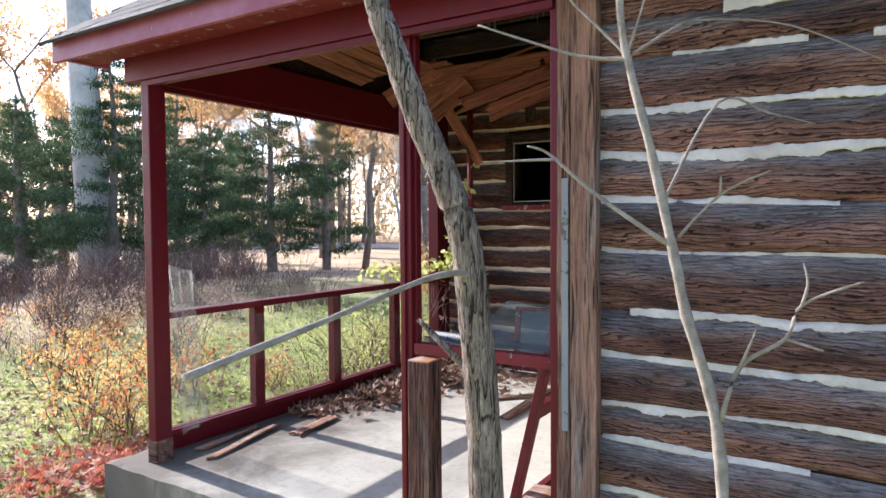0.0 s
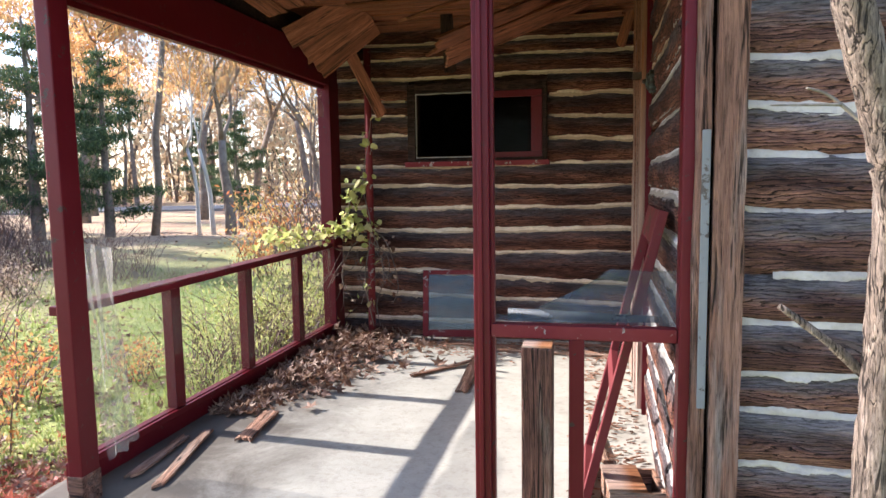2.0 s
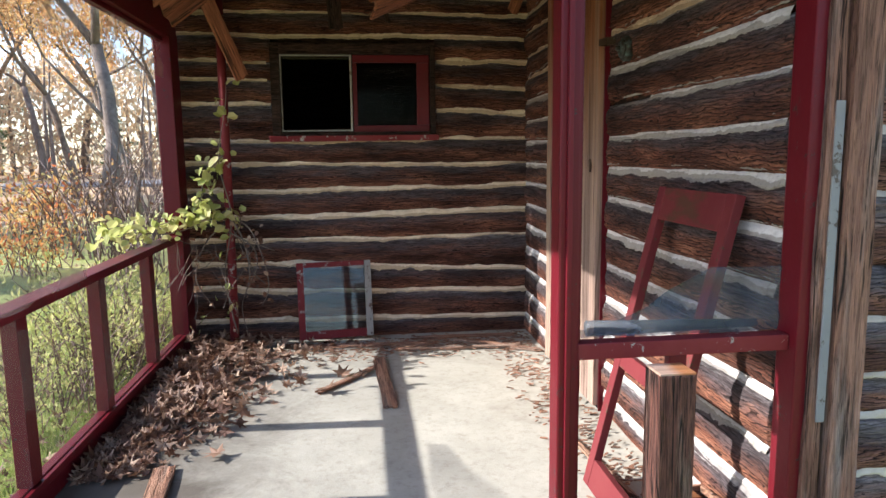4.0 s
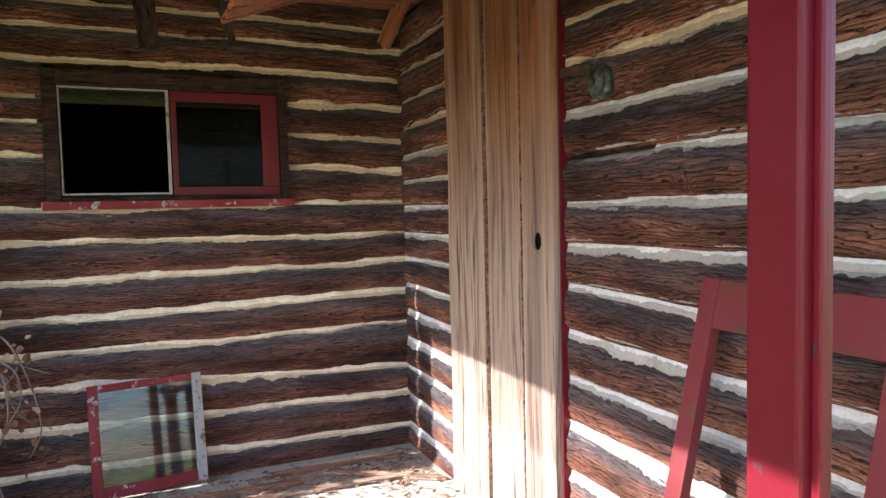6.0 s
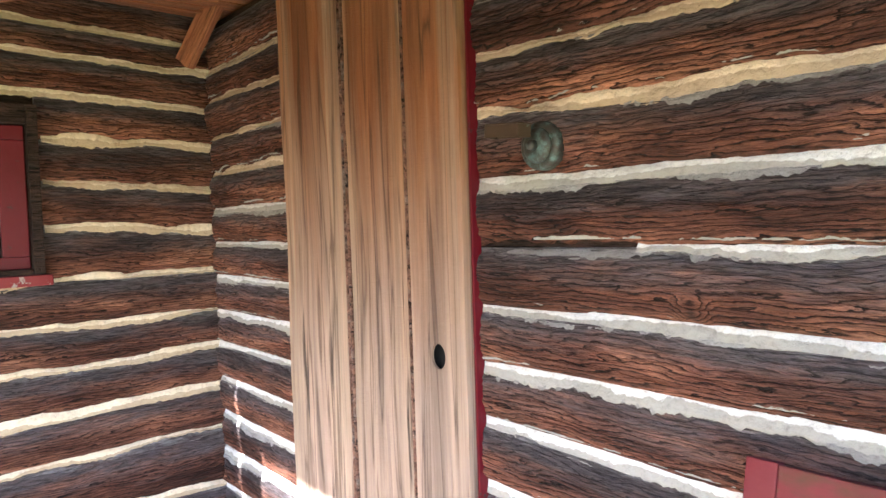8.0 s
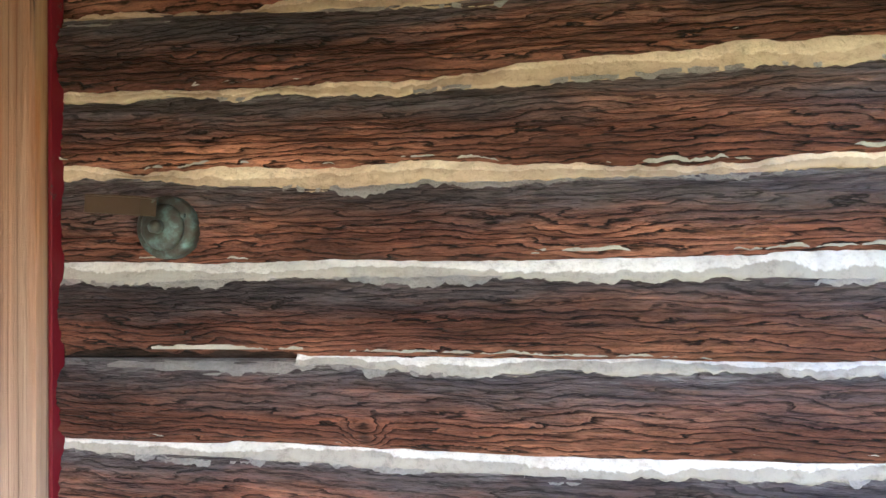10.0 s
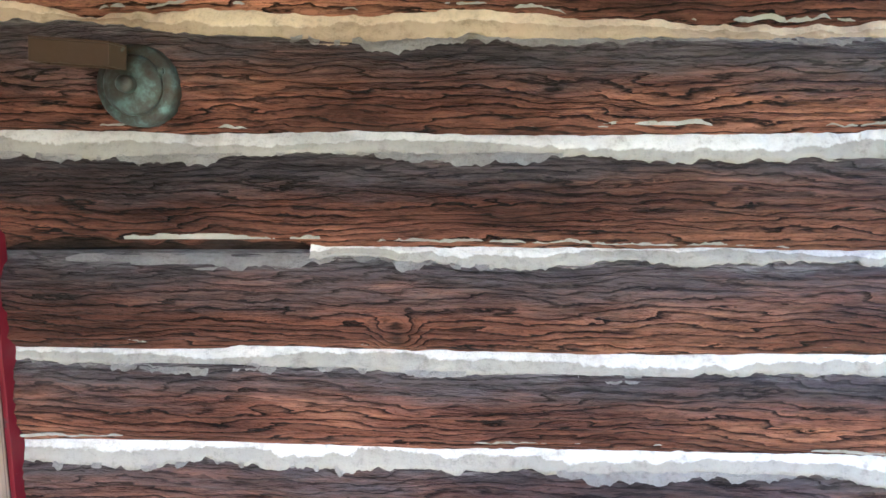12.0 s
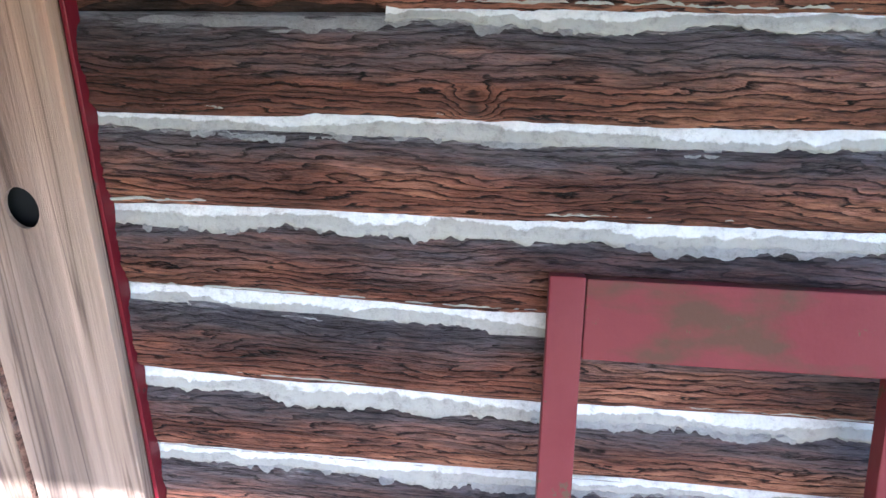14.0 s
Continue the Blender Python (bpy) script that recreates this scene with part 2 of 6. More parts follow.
def rough_stone(name, lo, hi, stain, scale=6.0, relief=0.35, specks=0.6, mould_shade=None, bare=None):
    m, t, b = shader(name)
    v = coords(t, (1, 1, 1))
    a = noise_tex(t, v, scale, 8, 0.7)
    s = noise_tex(t, v, scale * 0.25, 5, 0.65, 0.8)
    col = ramp(t, a, [(0.3, lo), (0.7, hi)])
    col = mix(t, ramp(t, s, [(0.52, (0, 0, 0)), (0.72, (0.75, 0.75, 0.75))]), col, stain)
    speck = ramp(t, noise_tex(t, v, scale * 9, 5, 0.7), [(0.32, (0.7, 0.68, 0.66)), (0.5, (1, 1, 1))])
    col = mix(t, specks, col, speck, "MULTIPLY")
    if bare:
        # the upper part keeps the pale colour, a darker tone lies below an uneven edge
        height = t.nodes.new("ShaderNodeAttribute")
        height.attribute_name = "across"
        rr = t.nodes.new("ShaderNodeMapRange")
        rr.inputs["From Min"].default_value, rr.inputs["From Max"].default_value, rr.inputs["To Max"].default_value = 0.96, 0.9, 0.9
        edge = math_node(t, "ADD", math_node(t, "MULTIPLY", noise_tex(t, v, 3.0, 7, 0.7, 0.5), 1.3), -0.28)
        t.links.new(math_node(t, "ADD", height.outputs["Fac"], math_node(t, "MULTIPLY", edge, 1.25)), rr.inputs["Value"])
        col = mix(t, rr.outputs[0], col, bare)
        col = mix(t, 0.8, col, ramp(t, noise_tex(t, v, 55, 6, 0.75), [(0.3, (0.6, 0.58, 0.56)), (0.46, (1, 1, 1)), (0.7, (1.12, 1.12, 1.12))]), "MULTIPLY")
    if mould_shade:
        # leaf mould and dirt gathered along the railing, with the railing's shadow painted in
        fixed = coords(t, (1, 1, 1), shift=False)
        sep = t.nodes.new("ShaderNodeSeparateXYZ")
        t.links.new(fixed, sep.inputs[0])
        rr = t.nodes.new("ShaderNodeMapRange")
        rr.inputs["From Min"].default_value, rr.inputs["From Max"].default_value, rr.inputs["To Max"].default_value = -2.3, -2.85, 0.85
        t.links.new(math_node(t, "MULTIPLY_ADD", noise_tex(t, v, 2.2, 8, 0.7, 0.6), -1.3, math_node(t, "ADD", sep.outputs["X"], 0.62)), rr.inputs["Value"])
        rim = t.nodes.new("ShaderNodeMapRange")
        rim.inputs["From Min"].default_value, rim.inputs["From Max"].default_value, rim.inputs["To Max"].default_value = 2.32, 2.12, 0.7
        t.links.new(math_node(t, "MULTIPLY_ADD", noise_tex(t, v, 4.0, 8, 0.7, 0.6), 0.5, math_node(t, "SUBTRACT", sep.outputs["Y"], 0.25)), rim.inputs["Value"])
        col = mix(t, math_node(t, "MAXIMUM", rr.outputs[0], rim.outputs[0]), col, mould_shade)
    t.links.new(col, b.inputs["Base Color"])
    b.inputs["Roughness"].default_value = 0.92
    b.inputs["Specular IOR Level"].default_value = 0.2
    bump(t, b, noise_tex(t, v, scale * 5, 8, 0.7), relief, 0.01)
    return m


def leafy(name, a, b_, c, through=0.35):
    """Leaves: colour varies from piece to piece, and light comes through."""
    m, t, b = shader(name)
    geo = t.nodes.new("ShaderNodeNewGeometry")
    col = ramp(t, geo.outputs["Random Per Island"], [(0.0, a), (0.5, b_), (1.0, c)])
    t.links.new(col, b.inputs["Base Color"])
    b.inputs["Roughness"].default_value = 0.65
    tr = t.nodes.new("ShaderNodeBsdfTranslucent")
    t.links.new(col, tr.inputs[0])
    mx = node(t, "ShaderNodeMixShader", Fac=through)
    t.links.new(b.outputs[0], mx.inputs[1])
    t.links.new(tr.outputs[0], mx.inputs[2])
    t.links.new(mx.outputs[0], t.nodes["Material Output"].inputs[0])
    return m


LOG_IN = log_bark("log_brown", (0.075, 0.028, 0.018), (0.2, 0.08, 0.05), (0.42, 0.19, 0.112), (0.105, 0.094, 0.1), wash=(0.4, 0.39, 0.39), washed=0.7)
LOG_OUT = log_bark("log_weathered", (0.1, 0.046, 0.034), (0.24, 0.115, 0.083), (0.4, 0.205, 0.145), (0.235, 0.213, 0.22), wash=(0.42, 0.4, 0.39), washed=0.4, grey_from=0.9)
PLANK = grainy("bare_plank", (0.075, 0.024, 0.009), (0.17, 0.06, 0.021), (0.31, 0.13, 0.05), (0.3, 0.22, 0.16), 0.3, 0.7, (0.36, 8.5, 8.5), 0.25, 0.6, bleach=(0.35, 0.265, 0.215), fibre=0.4)
POST_WOOD = grainy("post_wood", (0.08, 0.036, 0.026), (0.17, 0.083, 0.06), (0.29, 0.16, 0.115), (0.23, 0.19, 0.175), 0.3, 0.85, (2.0, 24, 24), 0.4, 0.9, fibre=0.75)
CEIL_WOOD = grainy("ceiling_wood", (0.1, 0.032, 0.017), (0.19, 0.066, 0.033), (0.3, 0.115, 0.055), (0.1, 0.055, 0.04), 0.2, 0.7, (1.8, 22, 26), 0.34, 0.3, fibre=0.45)
DEBRIS_WOOD = grainy("debris_wood", (0.13, 0.058, 0.036), (0.22, 0.11, 0.068), (0.36, 0.21, 0.135), (0.24, 0.19, 0.15), 0.35, 0.85, (2, 26, 30), 0.4, 0.5)
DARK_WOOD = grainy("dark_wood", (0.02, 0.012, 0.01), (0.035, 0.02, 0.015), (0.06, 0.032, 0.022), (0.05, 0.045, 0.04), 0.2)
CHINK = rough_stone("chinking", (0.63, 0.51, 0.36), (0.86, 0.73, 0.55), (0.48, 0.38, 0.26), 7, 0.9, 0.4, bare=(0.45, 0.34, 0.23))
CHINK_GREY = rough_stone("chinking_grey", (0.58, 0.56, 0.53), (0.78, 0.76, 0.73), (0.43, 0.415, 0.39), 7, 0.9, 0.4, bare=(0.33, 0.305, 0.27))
MORTAR = rough_stone("bare_mortar", (0.27, 0.25, 0.235), (0.42, 0.4, 0.38), (0.2, 0.185, 0.18), 16, 1.0, 0.7)
CHINK_PALE = rough_stone("chinking_pale", (0.44, 0.385, 0.345), (0.66, 0.6, 0.55), (0.34, 0.29, 0.26), 7, 0.7, 0.4)
GREY_STRIP = painted("grey_strip", (0.2, 0.2, 0.21), (0.1, 0.08, 0.07), 0.5, 0.7, (0.28, 0.28, 0.28))
CONCRETE = rough_stone("concrete", (0.36, 0.345, 0.285), (0.47, 0.45, 0.38), (0.25, 0.23, 0.18), 3.2, 0.3, mould_shade=(0.085, 0.068, 0.052))
RED = painted("red_paint", (0.095, 0.005, 0.01), (0.05, 0.03, 0.027), 0.3, 0.4, (0.13, 0.01, 0.018))
RED_OLD = painted("red_paint_worn", (0.14, 0.012, 0.015), (0.3, 0.28, 0.26), 0.45, 0.6, (0.24, 0.05, 0.05))
RED_FADED = painted("red_paint_faded", (0.135, 0.019, 0.023), (0.09, 0.05, 0.03), 0.32, 0.6, (0.19, 0.044, 0.042))
RED_MOSSY = painted("red_paint_mossy", (0.135, 0.019, 0.023), (0.1, 0.055, 0.025), 0.2, 0.65, (0.19, 0.044, 0.042), (0.07, 0.04, 0.02))
STUB_WOOD = grainy("stub_wood", (0.05, 0.018, 0.015), (0.11, 0.04, 0.03), (0.24, 0.12, 0.085), (0.2, 0.15, 0.12), 0.25, 0.85, (28, 28, 3), 0.8, 1.0)
HANG_WOOD = grainy("loose_ceiling_wood", (0.1, 0.031, 0.017), (0.2, 0.07, 0.036), (0.34, 0.14, 0.075), (0.17, 0.075, 0.05), 0.2, 0.7, (1.6, 22, 26), 0.4, 0.4, fibre=0.45)
WHITE_OLD = painted("old_white_edge", (0.3, 0.285, 0.265), (0.12, 0.085, 0.07), 0.6, 0.7, (0.22, 0.2, 0.185))
SHINGLE = rough_stone("shingle", (0.03, 0.028, 0.026), (0.07, 0.065, 0.06), (0.05, 0.05, 0.04), 12, 0.6)
BARK = grainy("bark", (0.06, 0.042, 0.032), (0.13, 0.097, 0.077), (0.27, 0.215, 0.175), (0.3, 0.25, 0.22), 0.2, 0.9, (44, 44, 9), 0.75, 0.55, fibre=0.8)
BARK_PALE = rough_stone("bark_pale", (0.16, 0.128, 0.102), (0.38, 0.325, 0.275), (0.15, 0.115, 0.085), 20, 0.4)
BARK_DEAD = rough_stone("bark_dead", (0.2, 0.165, 0.13), (0.42, 0.36, 0.3), (0.14, 0.115, 0.09), 16, 0.7)
BARK_FAR = rough_stone("bark_far", (0.12, 0.092, 0.075), (0.25, 0.2, 0.165), (0.32, 0.27, 0.23), 8, 0.5)
BARK_WHITE = rough_stone("bark_white", (0.35, 0.34, 0.32), (0.6, 0.58, 0.55), (0.25, 0.22, 0.19), 1.5, 0.3)
# red paint with the blue sky's lavender reflection put into its colour
FASCIA_SKY_SHEEN = painted("fascia_sky_sheen", (0.22, 0.045, 0.075), (0.34, 0.22, 0.26), 0.12, 0.4, (0.4, 0.17, 0.25))
CEDAR = leafy("cedar_leaf", (0.03, 0.06, 0.026), (0.06, 0.105, 0.043), (0.12, 0.17, 0.07), 0.35)
AUTUMN = leafy("autumn_leaf", (0.66, 0.45, 0.17), (0.6, 0.31, 0.13), (0.68, 0.54, 0.28), 0.6)
WOODS = leafy("far_wood", (0.44, 0.35, 0.25), (0.6, 0.44, 0.26), (0.5, 0.46, 0.33), 0.5)
RED_LEAF = leafy("red_leaf", (0.34, 0.07, 0.045), (0.48, 0.17, 0.1), (0.56, 0.38, 0.26), 0.35)
WEED = leafy("dry_weed", (0.42, 0.3, 0.2), (0.52, 0.38, 0.27), (0.6, 0.48, 0.36), 0.3)
SHRUB_LEAF = leafy("shrub_leaf", (0.5, 0.13, 0.06), (0.56, 0.31, 0.1), (0.55, 0.48, 0.2), 0.5)
VINE_LEAF = leafy("vine_leaf", (0.34, 0.38, 0.1), (0.5, 0.52, 0.18), (0.58, 0.52, 0.24), 0.5)
DRY_LEAF = leafy("dry_leaf", (0.1, 0.046, 0.028), (0.21, 0.11, 0.065), (0.46, 0.32, 0.22), 0.2)
GRASS = leafy("grass_blade", (0.2, 0.29, 0.06), (0.32, 0.4, 0.1), (0.46, 0.44, 0.17), 0.4)
BRUSH = leafy("brush", (0.09, 0.052, 0.04), (0.15, 0.09, 0.07), (0.3, 0.2, 0.16), 0.1)

m_, t_, b_ = shader("ground_soil")
v_ = coords(t_, (1, 1, 1), shift=False)
n1_ = noise_tex(t_, v_, 0.28, 6, 0.6)
n2_ = noise_tex(t_, v_, 9.0, 8, 0.75)
lawn_ = t_.nodes.new("ShaderNodeMapRange")
lawn_.inputs["From Min"].default_value, lawn_.inputs["From Max"].default_value = -9.5, -6.0
sp_ = t_.nodes.new("ShaderNodeSeparateXYZ")
t_.links.new(v_, sp_.inputs[0])
t_.links.new(math_node(t_, "MULTIPLY_ADD", n1_, 5.0, math_node(t_, "SUBTRACT", sp_.outputs["X"], 2.0)), lawn_.inputs["Value"])
green_ = ramp(t_, n1_, [(0.38, (0.26, 0.35, 0.09)), (0.52, (0.38, 0.43, 0.13)), (0.66, (0.48, 0.4, 0.2))])
litter_ = ramp(t_, noise_tex(t_, v_, 0.7, 7, 0.7), [(0.35, (0.32, 0.2, 0.12)), (0.5, (0.52, 0.37, 0.24)), (0.68, (0.46, 0.43, 0.2))])
c_ = mix(t_, lawn_.outputs[0], litter_, green_)
c_ = mix(t_, 0.7, c_, ramp(t_, n2_, [(0.3, (0.4, 0.37, 0.33)), (0.65, (1.2, 1.15, 1.1))]), "MULTIPLY")
t_.links.new(c_, b_.inputs["Base Color"])
b_.inputs["Roughness"].default_value = 0.95
bump(t_, b_, n2_, 0.8, 0.05)
GROUND = m_
ASPHALT = rough_stone("asphalt", (0.2, 0.2, 0.2), (0.27, 0.26, 0.25), (0.17, 0.17, 0.17), 2, 0.2)


def dusty(name, ior, dust, tint):
    m, t, b = shader(name)
    dirt = ramp(t, noise_tex(t, coords(t, (6, 6, 6)), 3.0, 6, 0.7), [(0.45, (0.05, 0.05, 0.05)), (0.75, (0.6, 0.6, 0.6))])
    clear = node(t, "ShaderNodeBsdfTransparent", Color=(*tint, 1))
    gloss = node(t, "ShaderNodeBsdfGlossy", Roughness=0.02)
    fres = node(t, "ShaderNodeFresnel", IOR=ior)
    mx1, mx2 = t.nodes.new("ShaderNodeMixShader"), t.nodes.new("ShaderNodeMixShader")
    t.links.new(fres.outputs[0], mx1.inputs[0])
    t.links.new(clear.outputs[0], mx1.inputs[1])
    t.links.new(gloss.outputs[0], mx1.inputs[2])
    b.inputs["Base Color"].default_value = (0.4, 0.39, 0.36, 1)
    t.links.new(math_node(t, "MULTIPLY", dirt, dust), mx2.inputs[0])
    t.links.new(mx1.outputs[0], mx2.inputs[1])
    t.links.new(b.outputs[0], mx2.inputs[2])
    t.links.new(mx2.outputs[0], t.nodes["Material Output"].inputs[0])
    return m


DIRTY_GLASS = dusty("dirty_glass", 1.42, 0.1, (0.86, 0.88, 0.88))
WINDOW_GLASS = dusty("dark_window_glass", 1.1, 0.05, (0.5, 0.5, 0.5))


def netting(name, colour, cover):
    """Fine wire mesh, too fine to tell its wires apart."""
    m, t, b = shader(name)
    b.inputs["Base Color"].default_value = (*colour, 1)
    b.inputs["Roughness"].default_value = 0.6
    tb = t.nodes.new("ShaderNodeBsdfTransparent")
    patch = ramp(t, noise_tex(t, coords(t, (1, 1, 1)), 2.5, 5, 0.6), [(0.35, (cover * 0.6,) * 3), (0.7, (min(1.0, cover * 1.5),) * 3)])
    mx = t.nodes.new("ShaderNodeMixShader")
    t.links.new(patch, mx.inputs[0])
    t.links.new(tb.outputs[0], mx.inputs[1])
    t.links.new(b.outputs[0], mx.inputs[2])
    t.links.new(mx.outputs[0], t.nodes["Material Output"].inputs[0])
    return m


SCREEN = netting("wire_screen", (0.38, 0.36, 0.32), 0.19)
SCREEN_TORN = netting("wire_screen_torn", (0.5, 0.46, 0.42), 0.36)
SCREEN_DARK = netting("wire_screen_dark", (0.07, 0.085, 0.1), 0.6)

m_, t_, b_ = shader("verdigris")
vg_ = noise_tex(t_, coords(t_, (40, 40, 40)), 1.0, 6, 0.65)
t_.links.new(ramp(t_, vg_, [(0.35, (0.035, 0.023, 0.015)), (0.52, (0.05, 0.055, 0.048)), (0.78, (0.13, 0.22, 0.21))]), b_.inputs["Base Color"])
b_.inputs["Metallic"].default_value = 0.45
b_.inputs["Roughness"].default_value = 0.6
bump(t_, b_, vg_, 0.3, 0.002)
VERDIGRIS = m_
RUST = painted("rusty_metal", (0.045, 0.027, 0.016), (0.08, 0.09, 0.08), 0.35, 0.6, (0.075, 0.042, 0.024))
m_, t_, b_ = shader("insulation_grey")
b_.inputs["Base Color"].default_value = (0.12, 0.115, 0.11, 1)
b_.inputs["Roughness"].default_value = 1.0
bump(t_, b_, noise_tex(t_, coords(t_, (30, 30, 30)), 1.0, 6, 0.7), 1.0, 0.03)
INSULATION = m_
# near-black colour stands in for the unlit depth behind the door planks
m_, t_, b_ = shader("black_gap_shade")
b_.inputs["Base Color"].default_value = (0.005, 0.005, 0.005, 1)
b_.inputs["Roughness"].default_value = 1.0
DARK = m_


# ---- shapes ----
def hashed(n, seed):
    s = np.sin(n * 12.9898 + seed * 78.233) * 43758.5453
    return s - np.floor(s)


def ripple(x, seed):
    """Smooth noise along one line, -1 to 1."""
    i = np.floor(x)
    f = x - i
    f = f * f * (3 - 2 * f)
    return (hashed(i, seed) * (1 - f) + hashed(i + 1, seed) * f) * 2 - 1


def patchy(x, y, seed):
    """Smooth noise over a plane, -1 to 1."""
    i, j = np.floor(x), np.floor(y)
    f, g = x - i, y - j
    f, g = f * f * (3 - 2 * f), g * g * (3 - 2 * g)
    h = lambda a, b: hashed(a * 1.37 + b * 57.31, seed)
    return ((h(i, j) * (1 - f) + h(i + 1, j) * f) * (1 - g) + (h(i, j + 1) * (1 - f) + h(i + 1, j + 1) * f) * g) * 2 - 1


def rugged(x, seed, octaves=4):
    return sum(ripple(x * 2.1 ** k, seed + 7.7 * k) * 0.55 ** k for k in range(octaves))


def mesh_of(name, verts, faces, material, smooth=False):
    me = bpy.data.meshes.new(name)
    me.from_pydata([tuple(v) for v in verts], [], [tuple(f) for f in faces])
    me.materials.append(material)
    if smooth:
        me.polygons.foreach_set("use_smooth", [True] * len(me.polygons))
    me.update()
    return me


def place(name, me, parent=None, m=None, label=""):
    ob = new(name, me)
    if parent is not None:
        ob.parent = parent
    if m is not None:
        ob.matrix_local = m
    return tagged(ob, label)


def part(name, bm, material, parent, label="", m=None, smooth=False):
    me = bpy.data.meshes.new(name)
    bm.to_mesh(me)
    bm.free()
    me.materials.append(material)
    if smooth:
        me.polygons.foreach_set("use_smooth", [True] * len(me.polygons))
    return place(name, me, parent, m, label)


def box(bm, x0, x1, y0, y1, z0, z1, bevel=0.004, m=None):
    r = bmesh.ops.create_cube(bm, size=1.0)
    vs = r["verts"]
    bmesh.ops.transform(bm, matrix=Matrix.Translation(((x0 + x1) / 2, (y0 + y1) / 2, (z0 + z1) / 2)) @ Matrix.Diagonal((x1 - x0, y1 - y0, z1 - z0, 1)), verts=vs)
    if bevel:
        es = list({e for v in vs for e in v.link_edges})
        r2 = bmesh.ops.bevel(bm, geom=es, offset=bevel, segments=2, affect="EDGES", profile=0.6)
        vs = list({v for v in r2["verts"]} | {v for v in vs if v.is_valid})
    if m is not None:
        bmesh.ops.transform(bm, matrix=m, verts=[v for v in vs if v.is_valid])
    return bm


def block(x0, x1, y0, y1, z0, z1, bevel=0.004):
    return box(bmesh.new(), x0, x1, y0, y1, z0, z1, bevel)


def rough_board(length, width, thick, seed, ragged=0.0, step=0.04, split=0.0):
    """A worn board along x from the origin, its ends and edges uneven."""
    n = max(3, int(length / step))
    us = np.linspace(0, length, n + 1)
    lo = -width / 2 + rugged(us * 7, seed, 3) * 0.0025
    hi = width / 2 + rugged(us * 7, seed + 3, 3) * 0.0025
    cup = rugged(us * 2, seed + 5, 2) * 0.003
    verts, faces = [], []
    rows = 5
    for j in range(rows):
        f = j / (rows - 1)
        sh0, sh1 = ragged * rugged(np.array([j * 1.7]), seed + 11, 2)[0], ragged * rugged(np.array([j * 1.7]), seed + 13, 2)[0]
        for i, u in enumerate(us):
            uu = u + (sh0 if i == 0 else sh1 if i == n else 0)
            edge = 0.002 if j in (0, rows - 1) else 0
            verts.append((uu, lo[i] * (1 - f) + hi[i] * f, cup[i] + thick / 2 - edge))
    off = len(verts)
    for j in range(rows):
        for i in range(n + 1):
            x, y, z = verts[j * (n + 1) + i]
            verts.append((x, y, cup[i] - thick / 2))
    w = n + 1
    for j in range(rows - 1):
        for i in range(n):
            a = j * w + i
            faces.append((a, a + 1, a + w + 1, a + w))
            faces.append((off + a, off + a + w, off + a + w + 1, off + a + 1))
    for i in range(n):
        faces.append((i, off + i, off + i + 1, i + 1))
        a = (rows - 1) * w + i
        faces.append((a, a + 1, off + a + 1, off + a))
    for j in range(rows - 1):
        a = j * w
        faces.append((a, a + w, off + a + w, off + a))
        a = j * w + n
        faces.append((a, off + a, off + a + w, a + w))
    return verts, faces


def board(name, length, width, thick, seed, material, m, parent=None, label="", ragged=0.0):
    v, f = rough_board(length, width, thick, seed, ragged)
    return place(name, mesh_of(name, v, f, material), parent, m, label)


def along(a, b, up=(0, 0, 1)):
    """A pose at a with x pointing to b and z near up."""
    a, b = Vector(a), Vector(b)
    x = (b - a).normalized()
    y = Vector(up).cross(x).normalized()
    z = x.cross(y)
    return Matrix.Translation(a) @ Matrix((x, y, z)).transposed().to_4x4()


def tube(verts, faces, pts, radii, sides=8, seed=0, rough=0.0):
    """Adds a tapered tube along pts."""
    start = len(verts)
    pts = [Vector(p) for p in pts]
    for i, p in enumerate(pts):
        d = (pts[min(i + 1, len(pts) - 1)] - pts[max(i - 1, 0)]).normalized()
        s = d.orthogonal().normalized() if abs(d.z) > 0.95 else d.cross(Vector((0, 0, 1))).normalized()
        c = d.cross(s)
        for k in range(sides):
            a = 2 * math.pi * k / sides
            r = radii[i] * (1 + rough * math.sin(k * 5.1 + i * 2.3 + seed) * 0.6 + rough * math.sin(i * 1.3 + seed * 2 + k))
            verts.append(p + (s * math.cos(a) + c * math.sin(a)) * r)
    for i in range(len(pts) - 1):
        for k in range(sides):
            a, b = start + i * sides + k, start + i * sides + (k + 1) % sides
            faces.append((a, b, b + sides, a + sides))
    faces.append(tuple(range(start + sides - 1, start - 1, -1)))
    faces.append(tuple(range(len(verts) - sides, len(verts))))


def smooth_path(pts, n=6):
    """Catmull-Rom through pts."""
    pts = [Vector(p) for p in pts]
    out = []
    for i in range(len(pts) - 1):
        p0, p1, p2, p3 = pts[max(i - 1, 0)], pts[i], pts[i + 1], pts[min(i + 2, len(pts) - 1)]
        for k in range(n):
            t = k / n
            out.append(0.5 * (2 * p1 + (p2 - p0) * t + (2 * p0 - 5 * p1 + 4 * p2 - p3) * t * t + (3 * p1 - p0 - 3 * p2 + p3) * t ** 3))
    return out + [pts[-1]]


# ---- log walls ----
BULGE = 0.032


def log_profile(v):
    return BULGE * (1 - np.abs(2 * v - 1) ** 4) - 0.025


